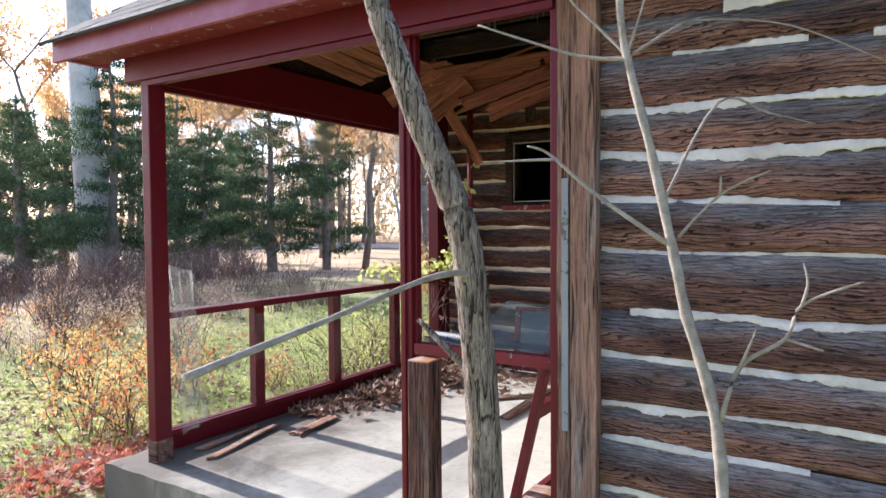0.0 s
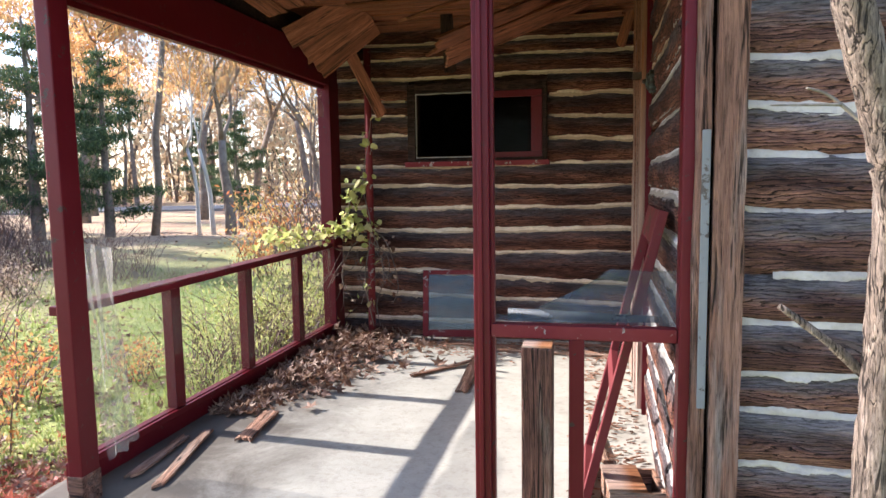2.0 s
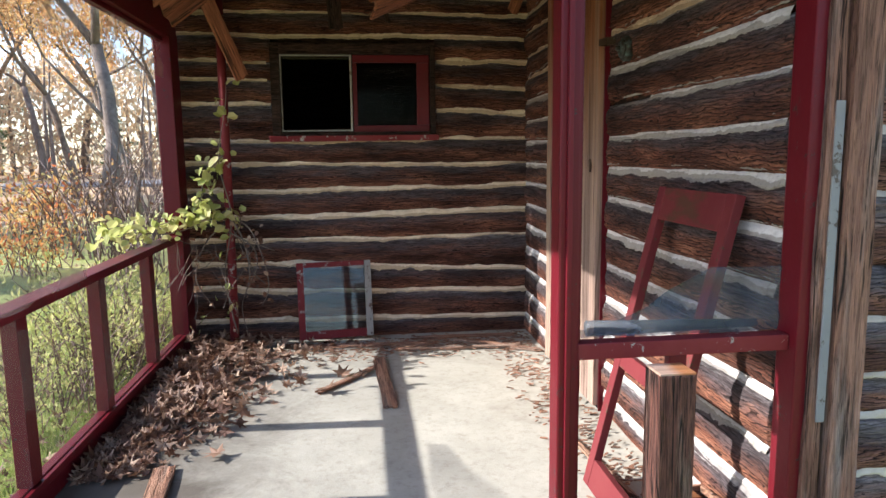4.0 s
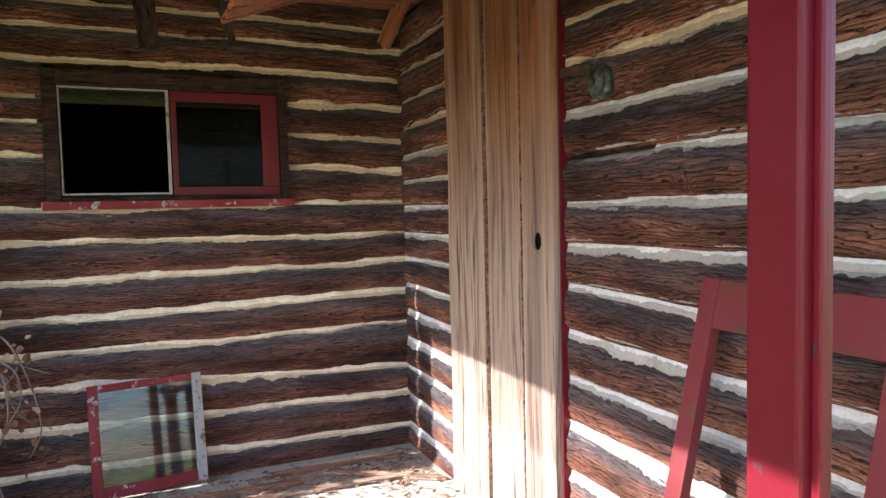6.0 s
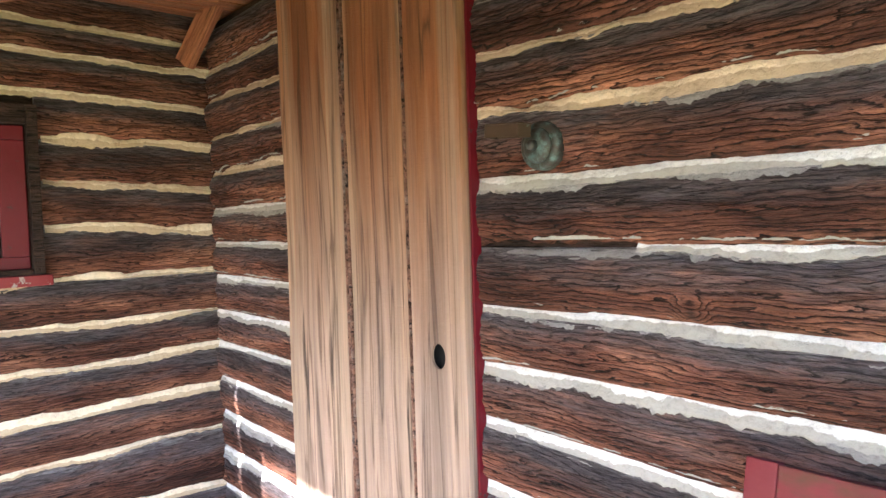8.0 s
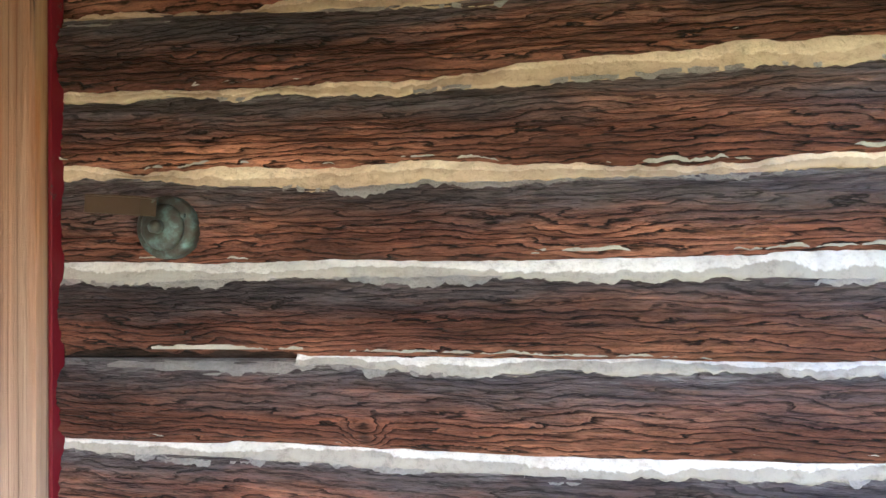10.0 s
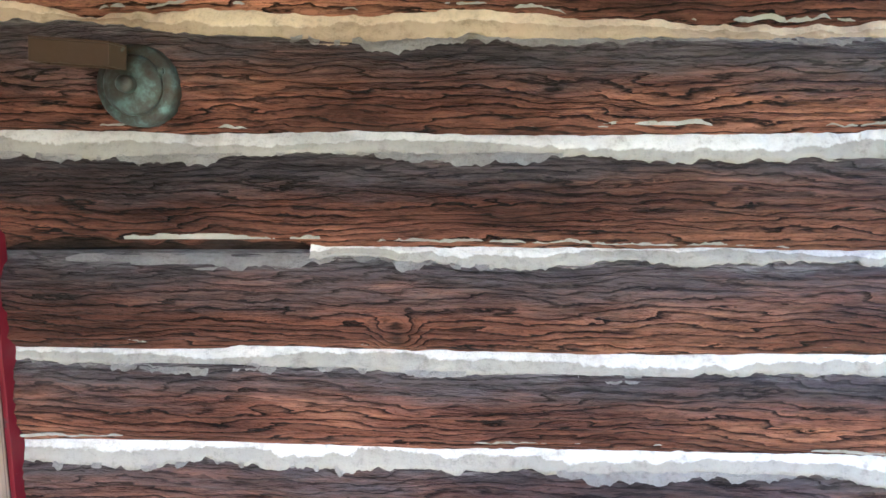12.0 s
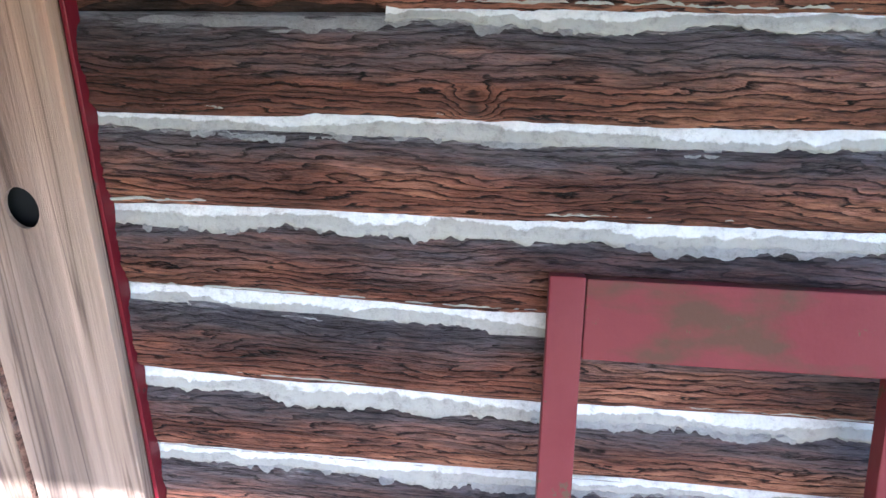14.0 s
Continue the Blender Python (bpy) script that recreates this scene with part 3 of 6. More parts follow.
def log_wall(name, m, length, lines, step, wood, chink, openings=(), backing=0.16, top=None, width=0.036, seed=1, gaps=(), upper=None, rows=17, smear=None, stations=None, wander=0.009, slits=()):
    """lines: heights of the joints at the stations (the wall's start and end, if none are given). Local x runs along the wall, local -y faces out."""
    rng = random.Random(seed)
    stations = stations or (0.0, length)
    base = bmesh.new()
    z_top = top or lines[-1][0]
    cuts = sorted({0.0, length} | {u for o in openings for u in o[:2]})
    for a, b in zip(cuts, cuts[1:]):
        holes = [o for o in openings if o[0] <= a + 1e-6 and o[1] >= b - 1e-6]
        if holes:
            box(base, a, b, 0.03, backing, lines[0][0] - 0.1, holes[0][2], 0)
            box(base, a, b, 0.03, backing, holes[0][3], z_top, 0)
        else:
            box(base, a, b, 0.03, backing, lines[0][0] - 0.1, z_top, 0)
    wall = part(name, base, DARK_WOOD, None, "", m)

    def spans(z0, z1):
        out = [(0.0, length)]
        for o in openings:
            if z1 > o[2] + 0.03 and z0 < o[3] - 0.03:
                out = [s for a, b in out for s in ((a, min(b, o[0])), (max(a, o[1]), b)) if s[1] - s[0] > 0.03]
        return out

    def joint(i, u):
        return np.interp(u, stations, lines[i]) + rugged(u * 1.3, seed * 3 + i * 1.9, 3) * wander

    vs = np.linspace(0, 1, rows)
    for i in range(len(lines) - 1):
        mid = (sum(lines[i]) + sum(lines[i + 1])) / (2 * len(stations))
        for a, b in spans(mid - 0.05, mid + 0.05):
            n = max(4, int((b - a) / step))
            us = np.linspace(a, b, n + 1)
            lo, hi = joint(i, us), joint(i + 1, us)
            for row, u0, u1, tall in slits:
                if row == i:
                    lo = lo + tall * np.clip(np.minimum(us - u0, u1 - us) / 0.05, 0, 1) * (1 + 0.5 * rugged(us * 14, 3.3, 3))
            U, V = np.meshgrid(us, vs)
            o = log_profile(V) + rng.uniform(-0.004, 0.006)
            o = o + 0.006 * ripple(U * 2.3 + V * 1.7, seed + i) + 0.0035 * ripple(U * 5 + V * 9, seed + i + 40)
            o = o + 0.0022 * ripple(U * 3.1 + V * 31 + 0.7 * ripple(U * 6, seed + i), seed + i + 80)
            sway = V * 0.155 + 0.006 * patchy(U * 5, V * 2, seed + i + 3)
            ridge = patchy(U * 4.5, sway * 62, seed + i + 120) + 0.35 * patchy(U * 14, sway * 140, seed + i + 130)
            o = o - 0.0022 * np.clip(1 - np.abs(ridge) * 4.5, 0, 1) * np.clip(patchy(U * 4, V * 3, seed + i + 9) + 0.8, 0, 1)
            o = o + 0.0016 * patchy(U * 22, sway * 160, seed + i + 150)
            Z = lo[None, :] * (1 - V) + hi[None, :] * V
            verts = np.stack([U - a, -o, Z - mid], -1).reshape(-1, 3)
            w = n + 1
            faces = [(j * w + k, j * w + k + 1, (j + 1) * w + k + 1, (j + 1) * w + k) for j in range(rows - 1) for k in range(n)]
            # ends turn back into the wall
            base_n = len(verts)
            ends = []
            for k in (0, n):
                for j in range(rows):
                    x, y, z = verts[j * w + k]
                    ends.append((x, 0.04, z))
            verts = np.concatenate([verts, np.array(ends)])
            for j in range(rows - 1):
                faces.append((j * w, (j + 1) * w, base_n + j + 1, base_n + j))
                faces.append((j * w + n, base_n + rows + j, base_n + rows + j + 1, (j + 1) * w + n))
            log = mesh_of("log", verts, faces, wood, True)
            across = log.attributes.new("across", "FLOAT", "POINT")
            across.data.foreach_set("value", np.concatenate([V.reshape(-1), vs, vs]).astype(np.float32))
            place("log", log, wall, Matrix.Translation((a, 0, mid)))
    for i in range(1, len(lines) - 1):
        mid = sum(lines[i]) / len(stations)
        pieces = spans(mid - 0.012, mid + 0.012)
        for g in gaps:
            if g[0] == i:
                pieces = [q for a, b in pieces for q in ((a, min(b, g[1])), (max(a, g[2]), b)) if q[1] - q[0] > 0.03]
        for a, b in pieces:
            n = max(4, int((b - a) / step * 2.4))
            us = np.linspace(a + rng.uniform(0, 0.02), b - rng.uniform(0, 0.03), n + 1)
            c = joint(i, us)
            wd = width * (1 + 0.25 * ripple(us * 1.7, seed + i * 2.2) + 0.12 * rng.uniform(-1, 1))
            up = wd * 0.46 + (0.0025 if smear and mid < 1.72 else 0.008) * rugged(us * 7, seed + i * 3.1, 5) + 0.0012 * rugged(us * 60, seed + i, 4)
            step_n = rugged(us * 5, seed + i * 4.7 + 60, 3) * 3
            flat = np.floor(step_n)
            chip = (flat + (step_n - flat) ** 6) / 3
            dn = wd * 0.56 + 0.008 * chip + 0.006 * (np.round(1.5 * rugged(us * 16, seed + i * 2.9 + 70, 4)) / 1.5) * (0.5 + 0.5 * ripple(us * 3, seed + i + 5)) + 0.003 * rugged(us * 55, seed + i * 1.7 + 90, 6)
            dn = np.maximum(dn, 0.006)
            h_up = joint(i + 1, us) - c
            h_dn = c - joint(i - 1, us)
            o_top = log_profile(np.clip(up / h_up, 0, 1)) - (0.0125 if smear else 0.0045)
            even = wd * 0.56
            o_bot = log_profile(np.clip(1 - even / h_dn, 0, 1)) + 0.002
            rows2 = 7
            verts = []
            for j in range(rows2):
                f = j / (rows2 - 1)
                z = c - dn + (up + dn) * f
                g = np.clip((z - c + even) / (up + even), -0.6, 1)
                o = o_bot * (1 - g) + o_top * g + 0.004 * np.sin(math.pi * np.clip(g, 0, 1))
                o = np.maximum(o, log_profile(np.clip(1 - (c - z) / h_dn, 0, 1)) * (z < c) - 0.05 * (z >= c) + 0.0018) + 0.0012 * ripple(us * 9 + f * 3, seed + i + 7) + 0.0004 * ripple(us * 60 + f * 13, seed + i + 17)
                verts += list(zip(us - a, -o, z - mid))
            tuck = list(zip(us - a, -(log_profile(np.clip(1 - dn / h_dn, 0, 1)) - 0.012), c - dn + 0.001 - mid))
            off = len(verts)
            verts += tuck
            w = n + 1
            faces = [(j * w + k, j * w + k + 1, (j + 1) * w + k + 1, (j + 1) * w + k) for j in range(rows2 - 1) for k in range(n)]
            faces += [(off + k, off + k + 1, k + 1, k) for k in range(n)]
            filling = mesh_of("chinking", verts, faces, upper[1] if upper and mid > upper[0] else chink, True)
            across = filling.attributes.new("across", "FLOAT", "POINT")
            across.data.foreach_set("value", np.concatenate([np.repeat(np.linspace(0, 1, rows2), n + 1), np.zeros(n + 1)]).astype(np.float32))
            place("chinking", filling, wall, Matrix.Translation((a, 0, mid)))
            if smear:
                # thin mortar left on the log below, and crumbs along the lip of the log above
                low = np.clip(0.013 * (rugged(us * 2.6, seed + i * 5.3 + 11, 4) + 0.1) + 0.0035 * rugged(us * 55, seed + i + 31, 5), 0, 0.016)
                lip = np.clip(0.009 * (rugged(us * 6.5, seed + i * 6.1 + 23, 4) - 0.05) + 0.003 * rugged(us * 60, seed + i + 37, 5), 0, 0.006)
                for kind, size, mat in (("mortar_smear", low, smear), ("mortar_crumbs", lip, chink)):
                    rows3, sv, sf = 5, [], []
                    for j in range(rows3):
                        f = j / (rows3 - 1)
                        if kind == "mortar_smear":
                            d = dn - 0.006 + (size + 0.006) * f
                            z, o = c - d, log_profile(np.clip(1 - d / h_dn, 0, 1))
                        else:
                            d = up + 0.0005 + size * (1 - f)
                            z, o = c + d, log_profile(np.clip(d / h_up, 0, 1))
                        o = o + 0.005 + 0.0015 * ripple(us * 31 + f * 7, seed + i + 3)
                        sv += list(zip(us - a, -o, z - mid))
                    for k in range(n):
                        if size[k] > 0.0015 or size[k + 1] > 0.0015:
                            sf += [((j + 1) * w + k, (j + 1) * w + k + 1, j * w + k + 1, j * w + k) for j in range(rows3 - 1)]
                    if sf:
                        place(kind, mesh_of(kind, sv, sf, mat, True), wall, Matrix.Translation((a, 0, mid)))
    for row, u0, u1, tall in slits:
        us = np.linspace(u0, u1, 160)
        c = joint(row, us)
        h_dn, h_up = c - joint(row - 1, us), joint(row + 1, us) - c
        low = 0.006 + 0.02 * np.clip(rugged(us * 9, 5.5, 5) + 0.5, 0, 1)
        lip = np.clip(0.012 * rugged(us * 11, 8.5, 5) + 0.001, 0, 0.009)
        for kind, span in (("mortar_smear", (0.004, low)), ("mortar_crumbs", (-tall * 1.2, -tall * 1.2 - lip))):
            sv = []
            for k in range(5):
                d = span[0] + (span[1] - span[0]) * k / 4
                flat = log_profile(np.clip(np.where(d > 0, 1 - d / h_dn, -d / h_up), 0, 1))
                sv += list(zip(us, -(flat + 0.0045), c - d))
            sf = [(k * 160 + q, k * 160 + q + 1, (k + 1) * 160 + q + 1, (k + 1) * 160 + q) for k in range(4) for q in range(159) if abs(span[1] - span[0])[q] > 0.002]
            place(kind, mesh_of(kind, sv, sf, smear if kind == "mortar_smear" else chink, True), wall)
    return wall


# heights of the joints at the start and end of each wall
BACK_Y, SIDE_X, FRONT_Y = 5.34, -0.81, 2.27
BACK_LINES = [(-0.02, -0.02), (0.168, 0.107), (0.392, 0.297), (0.58, 0.459), (0.721, 0.703), (0.863, 0.878), (1.05, 1.05), (1.241, 1.222), (1.385, 1.391), (1.667, 1.555), (1.814, 1.734), (1.913, 1.91), (2.102, 2.065), (2.242, 2.224), (2.36, 2.33), (2.5, 2.49), (2.66, 2.66), (2.82, 2.82)]
SIDE_AT = [5.42 - y for y in (5.42, 3.7, 3.4, 3.1, 2.8, 2.5)] + [3.075]
SIDE_LINES = [(-0.02,) * 7, (0.12,) + (0.1,) * 6, (0.28,) + (0.25,) * 6, (0.45,) + (0.41,) * 6, (0.61,) + (0.573,) * 6,
              (0.775, 0.738, 0.736, 0.733, 0.737, 0.737, 0.737), (0.925, 0.908, 0.9, 0.895, 0.897, 0.893, 0.897), (1.068, 1.064, 1.062, 1.054, 1.052, 1.051, 1.049),
              (1.207, 1.203, 1.213, 1.21, 1.214, 1.211, 1.208), (1.361, 1.352, 1.358, 1.356, 1.359, 1.362, 1.37), (1.501, 1.501, 1.5, 1.501, 1.503, 1.508, 1.512),
              (1.64, 1.656, 1.656, 1.657, 1.658, 1.655, 1.655), (1.79, 1.826, 1.814, 1.809, 1.802, 1.801, 1.8), (1.95, 1.967, 1.962, 1.956, 1.969, 1.965, 1.965),
              (2.103, 2.111, 2.099, 2.097, 2.1, 2.1, 2.1), (2.224, 2.25, 2.24, 2.24, 2.25, 2.25, 2.26), (2.4, 2.41, 2.41, 2.41, 2.42, 2.42, 2.42)]
FRONT_AT = [0.0, 0.27, 0.6, 0.8, 4.6]
FRONT_LINES = [(-0.25,) * 5, (-0.08,) * 5, (0.08, 0.075, 0.07, 0.07, 0.07), (0.22, 0.215, 0.21, 0.21, 0.21), (0.37, 0.365, 0.36, 0.36, 0.36), (0.541, 0.53, 0.528, 0.525, 0.52), (0.659, 0.662, 0.664, 0.66, 0.68),
               (0.822, 0.817, 0.813, 0.811, 0.82), (0.968, 0.97, 0.968, 0.973, 0.97), (1.169, 1.166, 1.161, 1.162, 1.15), (1.338, 1.327, 1.318, 1.312, 1.3), (1.483, 1.466, 1.465, 1.465, 1.44), (1.627, 1.62, 1.618, 1.615, 1.6),
               (1.79, 1.788, 1.78, 1.771, 1.77), (1.92, 1.91, 1.9, 1.9, 1.92), (2.07, 2.07, 2.07, 2.07, 2.09), (2.22, 2.22, 2.22, 2.22, 2.23), (2.35,) * 5]
WIN = (-2.56, -1.455, 1.42, 2.03)
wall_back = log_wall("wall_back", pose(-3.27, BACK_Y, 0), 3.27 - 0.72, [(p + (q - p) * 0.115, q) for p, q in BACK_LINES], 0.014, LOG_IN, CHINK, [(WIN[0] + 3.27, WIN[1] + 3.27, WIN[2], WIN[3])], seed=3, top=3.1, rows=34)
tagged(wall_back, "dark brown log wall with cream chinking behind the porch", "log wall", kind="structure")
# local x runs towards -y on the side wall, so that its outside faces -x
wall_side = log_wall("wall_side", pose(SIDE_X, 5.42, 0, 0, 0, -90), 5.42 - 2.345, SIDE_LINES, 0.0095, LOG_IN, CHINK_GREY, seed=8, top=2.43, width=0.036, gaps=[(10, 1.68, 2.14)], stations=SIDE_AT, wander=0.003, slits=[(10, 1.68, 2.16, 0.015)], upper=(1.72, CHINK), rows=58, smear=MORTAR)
tagged(wall_side, "dark brown log wall with pale grey chinking beside the porch", "log wall", kind="structure")
wall_front = log_wall("wall_front", pose(-0.66, FRONT_Y, 0), 4.6, FRONT_LINES, 0.012, LOG_OUT, CHINK_PALE, seed=15, top=2.35, rows=34, width=0.027, stations=FRONT_AT, wander=0.003, gaps=[(13, 0.0, 0.24), (13, 0.65, 0.77), (14, 0.0, 0.38), (10, 0.72, 0.9), (8, 0.0, 0.1), (5, 0.66, 0.95)])
tagged(wall_front, "weathered grey-brown log wall with white chinking", "log wall", kind="structure")

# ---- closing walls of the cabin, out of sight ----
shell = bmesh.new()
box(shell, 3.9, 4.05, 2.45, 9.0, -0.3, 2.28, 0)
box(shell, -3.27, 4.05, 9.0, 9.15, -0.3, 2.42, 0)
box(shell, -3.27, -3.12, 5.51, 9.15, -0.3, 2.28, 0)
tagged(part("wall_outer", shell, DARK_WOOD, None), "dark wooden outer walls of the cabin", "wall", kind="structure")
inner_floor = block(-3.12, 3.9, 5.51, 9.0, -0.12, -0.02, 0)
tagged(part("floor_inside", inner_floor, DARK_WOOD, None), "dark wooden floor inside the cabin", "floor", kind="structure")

# ---- slab ----
slab_v, slab_f = [], []
nx, ny = 60, 72
for j in range(ny + 1):
    for i in range(nx + 1):
        x, y = -3.34 + 2.6 * i / nx, 2.12 + 3.28 * j / ny
        edge = min(i, nx - i, j, ny - j)
        z = 0.0 + 0.0025 * noise.noise((x * 3, y * 3, 0)) - (0.012 + 0.012 * noise.noise((x * 9, y * 9, 3)) if edge == 0 else 0)
        wob = 0.012 * noise.noise((x * 6, y * 6, 7)) if edge == 0 else 0
        slab_v.append((x, y + wob, z))
for j in range(ny):
    for i in range(nx):
        a = j * (nx + 1) + i
        slab_f.append((a, a + 1, a + nx + 2, a + nx + 1))
ring = [i for i in range(nx + 1)] + [j * (nx + 1) + nx for j in range(1, ny + 1)] + [ny * (nx + 1) + i for i in range(nx - 1, -1, -1)] + [j * (nx + 1) for j in range(ny - 1, 0, -1)]
off = len(slab_v)
for k in ring:
    x, y, z = slab_v[k]
    slab_v.append((x, y, -0.35))
for k in range(len(ring)):
    k2 = (k + 1) % len(ring)
    slab_f.append((ring[k2], ring[k], off + k, off + k2))
tagged(place("floor", mesh_of("floor", slab_v, slab_f, CONCRETE)), "pale stained concrete porch slab", "porch floor", kind="structure")

# ---- ground and road ----
gv, gf = [], []
xs = sorted(set([-150, -110, -80, -60] + list(np.arange(-45, 12, 0.75)) + [16, 25, 40, 70, 120]))
ys = sorted(set([-120, -70, -40, -20] + list(np.arange(-10, 45, 0.75)) + [50, 60, 75, 100, 150]))


def ground_z(x, y):
    far = max(0.0, min(1.0, (math.hypot(x + 2, y - 3) - 4) / 8))
    z = -0.2 + 0.05 * noise.noise((x * 0.5, y * 0.5, 0)) + far * (0.16 * noise.noise((x * 0.12, y * 0.12, 5)) + 0.02)
    bank = math.exp(-((x + 10.5) ** 2) / 14) * math.exp(-((y - 9) ** 2) / 60)
    return z + 0.35 * bank


for y in ys:
    for x in xs:
        gv.append((x, y, ground_z(x, y)))
w = len(xs)
for j in range(len(ys) - 1):
    for i in range(w - 1):
        a = j * w + i
        gf.append((a, a + 1, a + w + 1, a + w))
tagged(place("ground", mesh_of("ground", gv, gf, GROUND, True)), "sunlit lawn with fallen leaves", "ground", kind="structure")
road = bmesh.new()
box(road, -140, 100, -3.2, 3.2, -0.12, 0.03, 0)
tagged(part("road", road, ASPHALT, None, "", pose(-26, 34, -0.08, 0, 0, 24)), "pale sunlit road beyond the trees", "road", kind="structure")


# ---- porch frame ----
def thing(name, label, category, m=None, group="", kind=""):
    ob = new(name)
    if m is not None:
        ob.matrix_world = m
    return tagged(ob, label, category, group, kind)


def post(x0, x1, y0, y1, z0, z1, label, material=RED, groove=False, foot=False):
    p = thing("porch_post", label, "post", pose((x0 + x1) / 2, (y0 + y1) / 2, z0), "porch posts")
    hx, hy = (x1 - x0) / 2, (y1 - y0) / 2
    part("shaft", block(-hx, hx, -hy, hy, 0, z1 - z0, 0.006), material, p)
    if groove:
        part("stop_strip", block(-hx * 0.35, hx * 0.2, -hy - 0.012, -hy, 0.02, z1 - z0 - 0.02, 0.003), material, p)
        part("stop_strip", block(hx - 0.001, hx + 0.012, -hy * 0.4, hy * 0.5, 0.02, z1 - z0 - 0.02, 0.003), material, p)
    if foot:
        part("foot", block(-hx - 0.003, hx + 0.003, -hy - 0.003, hy + 0.003, -0.005, 0.12, 0.005), POST_WOOD, p, "bare rotted wooden foot")
    return p


post(-3.12, -3.055, 2.235, 2.335, 0, 2.03, "dark red painted corner post with a rotted foot", foot=True)
post(-1.476, -1.42, 2.27, 2.345, 0, 2.03, "dark red painted porch post beside the doorway", groove=True)
post(-0.818, -0.762, 2.25, 2.34, 0, 2.05, "slim dark red painted post against the log corner")
post(-3.245, -3.14, 5.12, 5.31, 0, 2.06, "dark red painted post against the back wall")
pipe = thing("support_post", "thin red painted post with vine against the log wall", "post", pose(-2.865, 5.2, 0))
v, f = [], []
tube(v, f, [(0, 0, 0), (0.01, 0, 0.6), (0.015, -0.01, 1.2), (0.02, -0.01, 2.3)], [0.03, 0.029, 0.029, 0.028], 12)
place("shaft", mesh_of("shaft", v, f, RED_OLD, True), pipe)
v, f = [], []
tube(v, f, [(0, 0, 0.33), (0, 0, 0.36)], [0.034, 0.034], 12)
place("band", mesh_of("band", v, f, RED_OLD, True), pipe)

front_beam = thing("beam_front", "dark red painted header beam over the porch front", "beam", pose(-3.24, 2.22, 2.02), kind="structure")
part("beam", block(0, 2.6, 0, 0.09, 0, 0.165, 0.005), RED, front_beam)
part("trim_board", block(0.16, 2.44, 0.012, 0.05, -0.03, -0.002, 0.003), RED, front_beam)
side_beam = thing("beam_side", "dark red painted beam over the porch railing", "beam", pose(-3.235, 2.34, 2.03), kind="structure")
part("beam", block(0, 0.09, 0, 2.97, 0, 0.25, 0.005), RED, side_beam)
part("trim_board", block(0.02, 0.06, 0.02, 2.76, -0.03, -0.002, 0.003), RED, side_beam)
# the roof rises to a ridge and falls again behind
SLOPE, EAVE, EAVE_Z, RIDGE = 0.65, 2.0, 2.2, 5.8
RIDGE_Z = EAVE_Z + (RIDGE - EAVE) * SLOPE


def gable(x0, x1, z0, y0, y1):
    bm = bmesh.new()
    outline = [(y0, z0), (y1, z0), (y1, RIDGE_Z - (y1 - RIDGE) * SLOPE - 0.004), (RIDGE, RIDGE_Z - 0.004), (y0, EAVE_Z + (y0 - EAVE) * SLOPE - 0.004)]
    near = [bm.verts.new((x0, y, z)) for y, z in outline]
    far = [bm.verts.new((x1, y, z)) for y, z in outline]
    bm.faces.new(near)
    bm.faces.new(far[::-1])
    for k in range(5):
        bm.faces.new((near[k], far[k], far[(k + 1) % 5], near[(k + 1) % 5]))
    bmesh.ops.recalc_face_normals(bm, faces=bm.faces)
    return bm


tagged(part("wall_gable_west", gable(-3.215, -3.185, 2.283, 2.35, 9.12), DARK_WOOD, None), "dark boards under the roof slope", "wall", kind="structure")
tagged(part("wall_gable_east", gable(3.95, 4.0, 2.283, 2.35, 9.12), DARK_WOOD, None), "dark boards under the roof slope", "wall", kind="structure")
RUN = (RIDGE - EAVE) * math.hypot(1, SLOPE)
ANGLE = math.degrees(math.atan(SLOPE))
roof = thing("roof", "sloping roof with dark shingles above the porch", "roof", pose(0, EAVE, EAVE_Z, ANGLE, 0, 0), kind="structure")
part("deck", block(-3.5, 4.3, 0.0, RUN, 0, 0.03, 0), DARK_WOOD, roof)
shingle_rng = random.Random(77)
for c in range(10):
    y0 = -0.05 + c * 0.2
    for k in range(24):
        x0 = -3.54 + k * 0.33 - (0.16 if c % 2 else 0)
        part("shingle", block(x0, x0 + 0.32, y0, y0 + 0.22, 0.031 + 0.002 * (c % 2), 0.043 + 0.002 * (c % 2) + 0.004 * shingle_rng.random(), 0), SHINGLE, roof)
field = bmesh.new()
for c in range(10, 23):
    y0 = -0.05 + c * 0.2
    for k in range(24):
        x0 = -3.54 + k * 0.33 - (0.16 if c % 2 else 0)
        if y0 + 0.2 < RUN + 0.02:
            box(field, x0, x0 + 0.32, y0, y0 + 0.22, 0.031 + 0.002 * (c % 2), 0.043 + 0.002 * (c % 2) + 0.004 * shingle_rng.random(), 0)
part("shingle_field", field, SHINGLE, roof)
roof_back = thing("roof_back", "back slope of the dark shingled roof", "roof", pose(0, RIDGE, RIDGE_Z, -ANGLE, 0, 0), kind="structure")
part("deck", block(-3.5, 4.3, 0.004, 4.4, 0, 0.03, 0), DARK_WOOD, roof_back)
part("shingle_field", block(-3.53, 4.32, 0.0, 4.45, 0.032, 0.045, 0), SHINGLE, roof_back)
fascia = thing("fascia", "dark red painted fascia board along the eave", "fascia", pose(-3.5, 1.985, 2.115), kind="structure")
part("board", block(0, 7.8, 0, 0.025, 0, 0.13, 0.004), FASCIA_SKY_SHEEN, fascia)
part("rake_board", block(0, 0.025, 0.027, 0.3, 0.02, 0.16, 0.004), FASCIA_SKY_SHEEN, fascia)
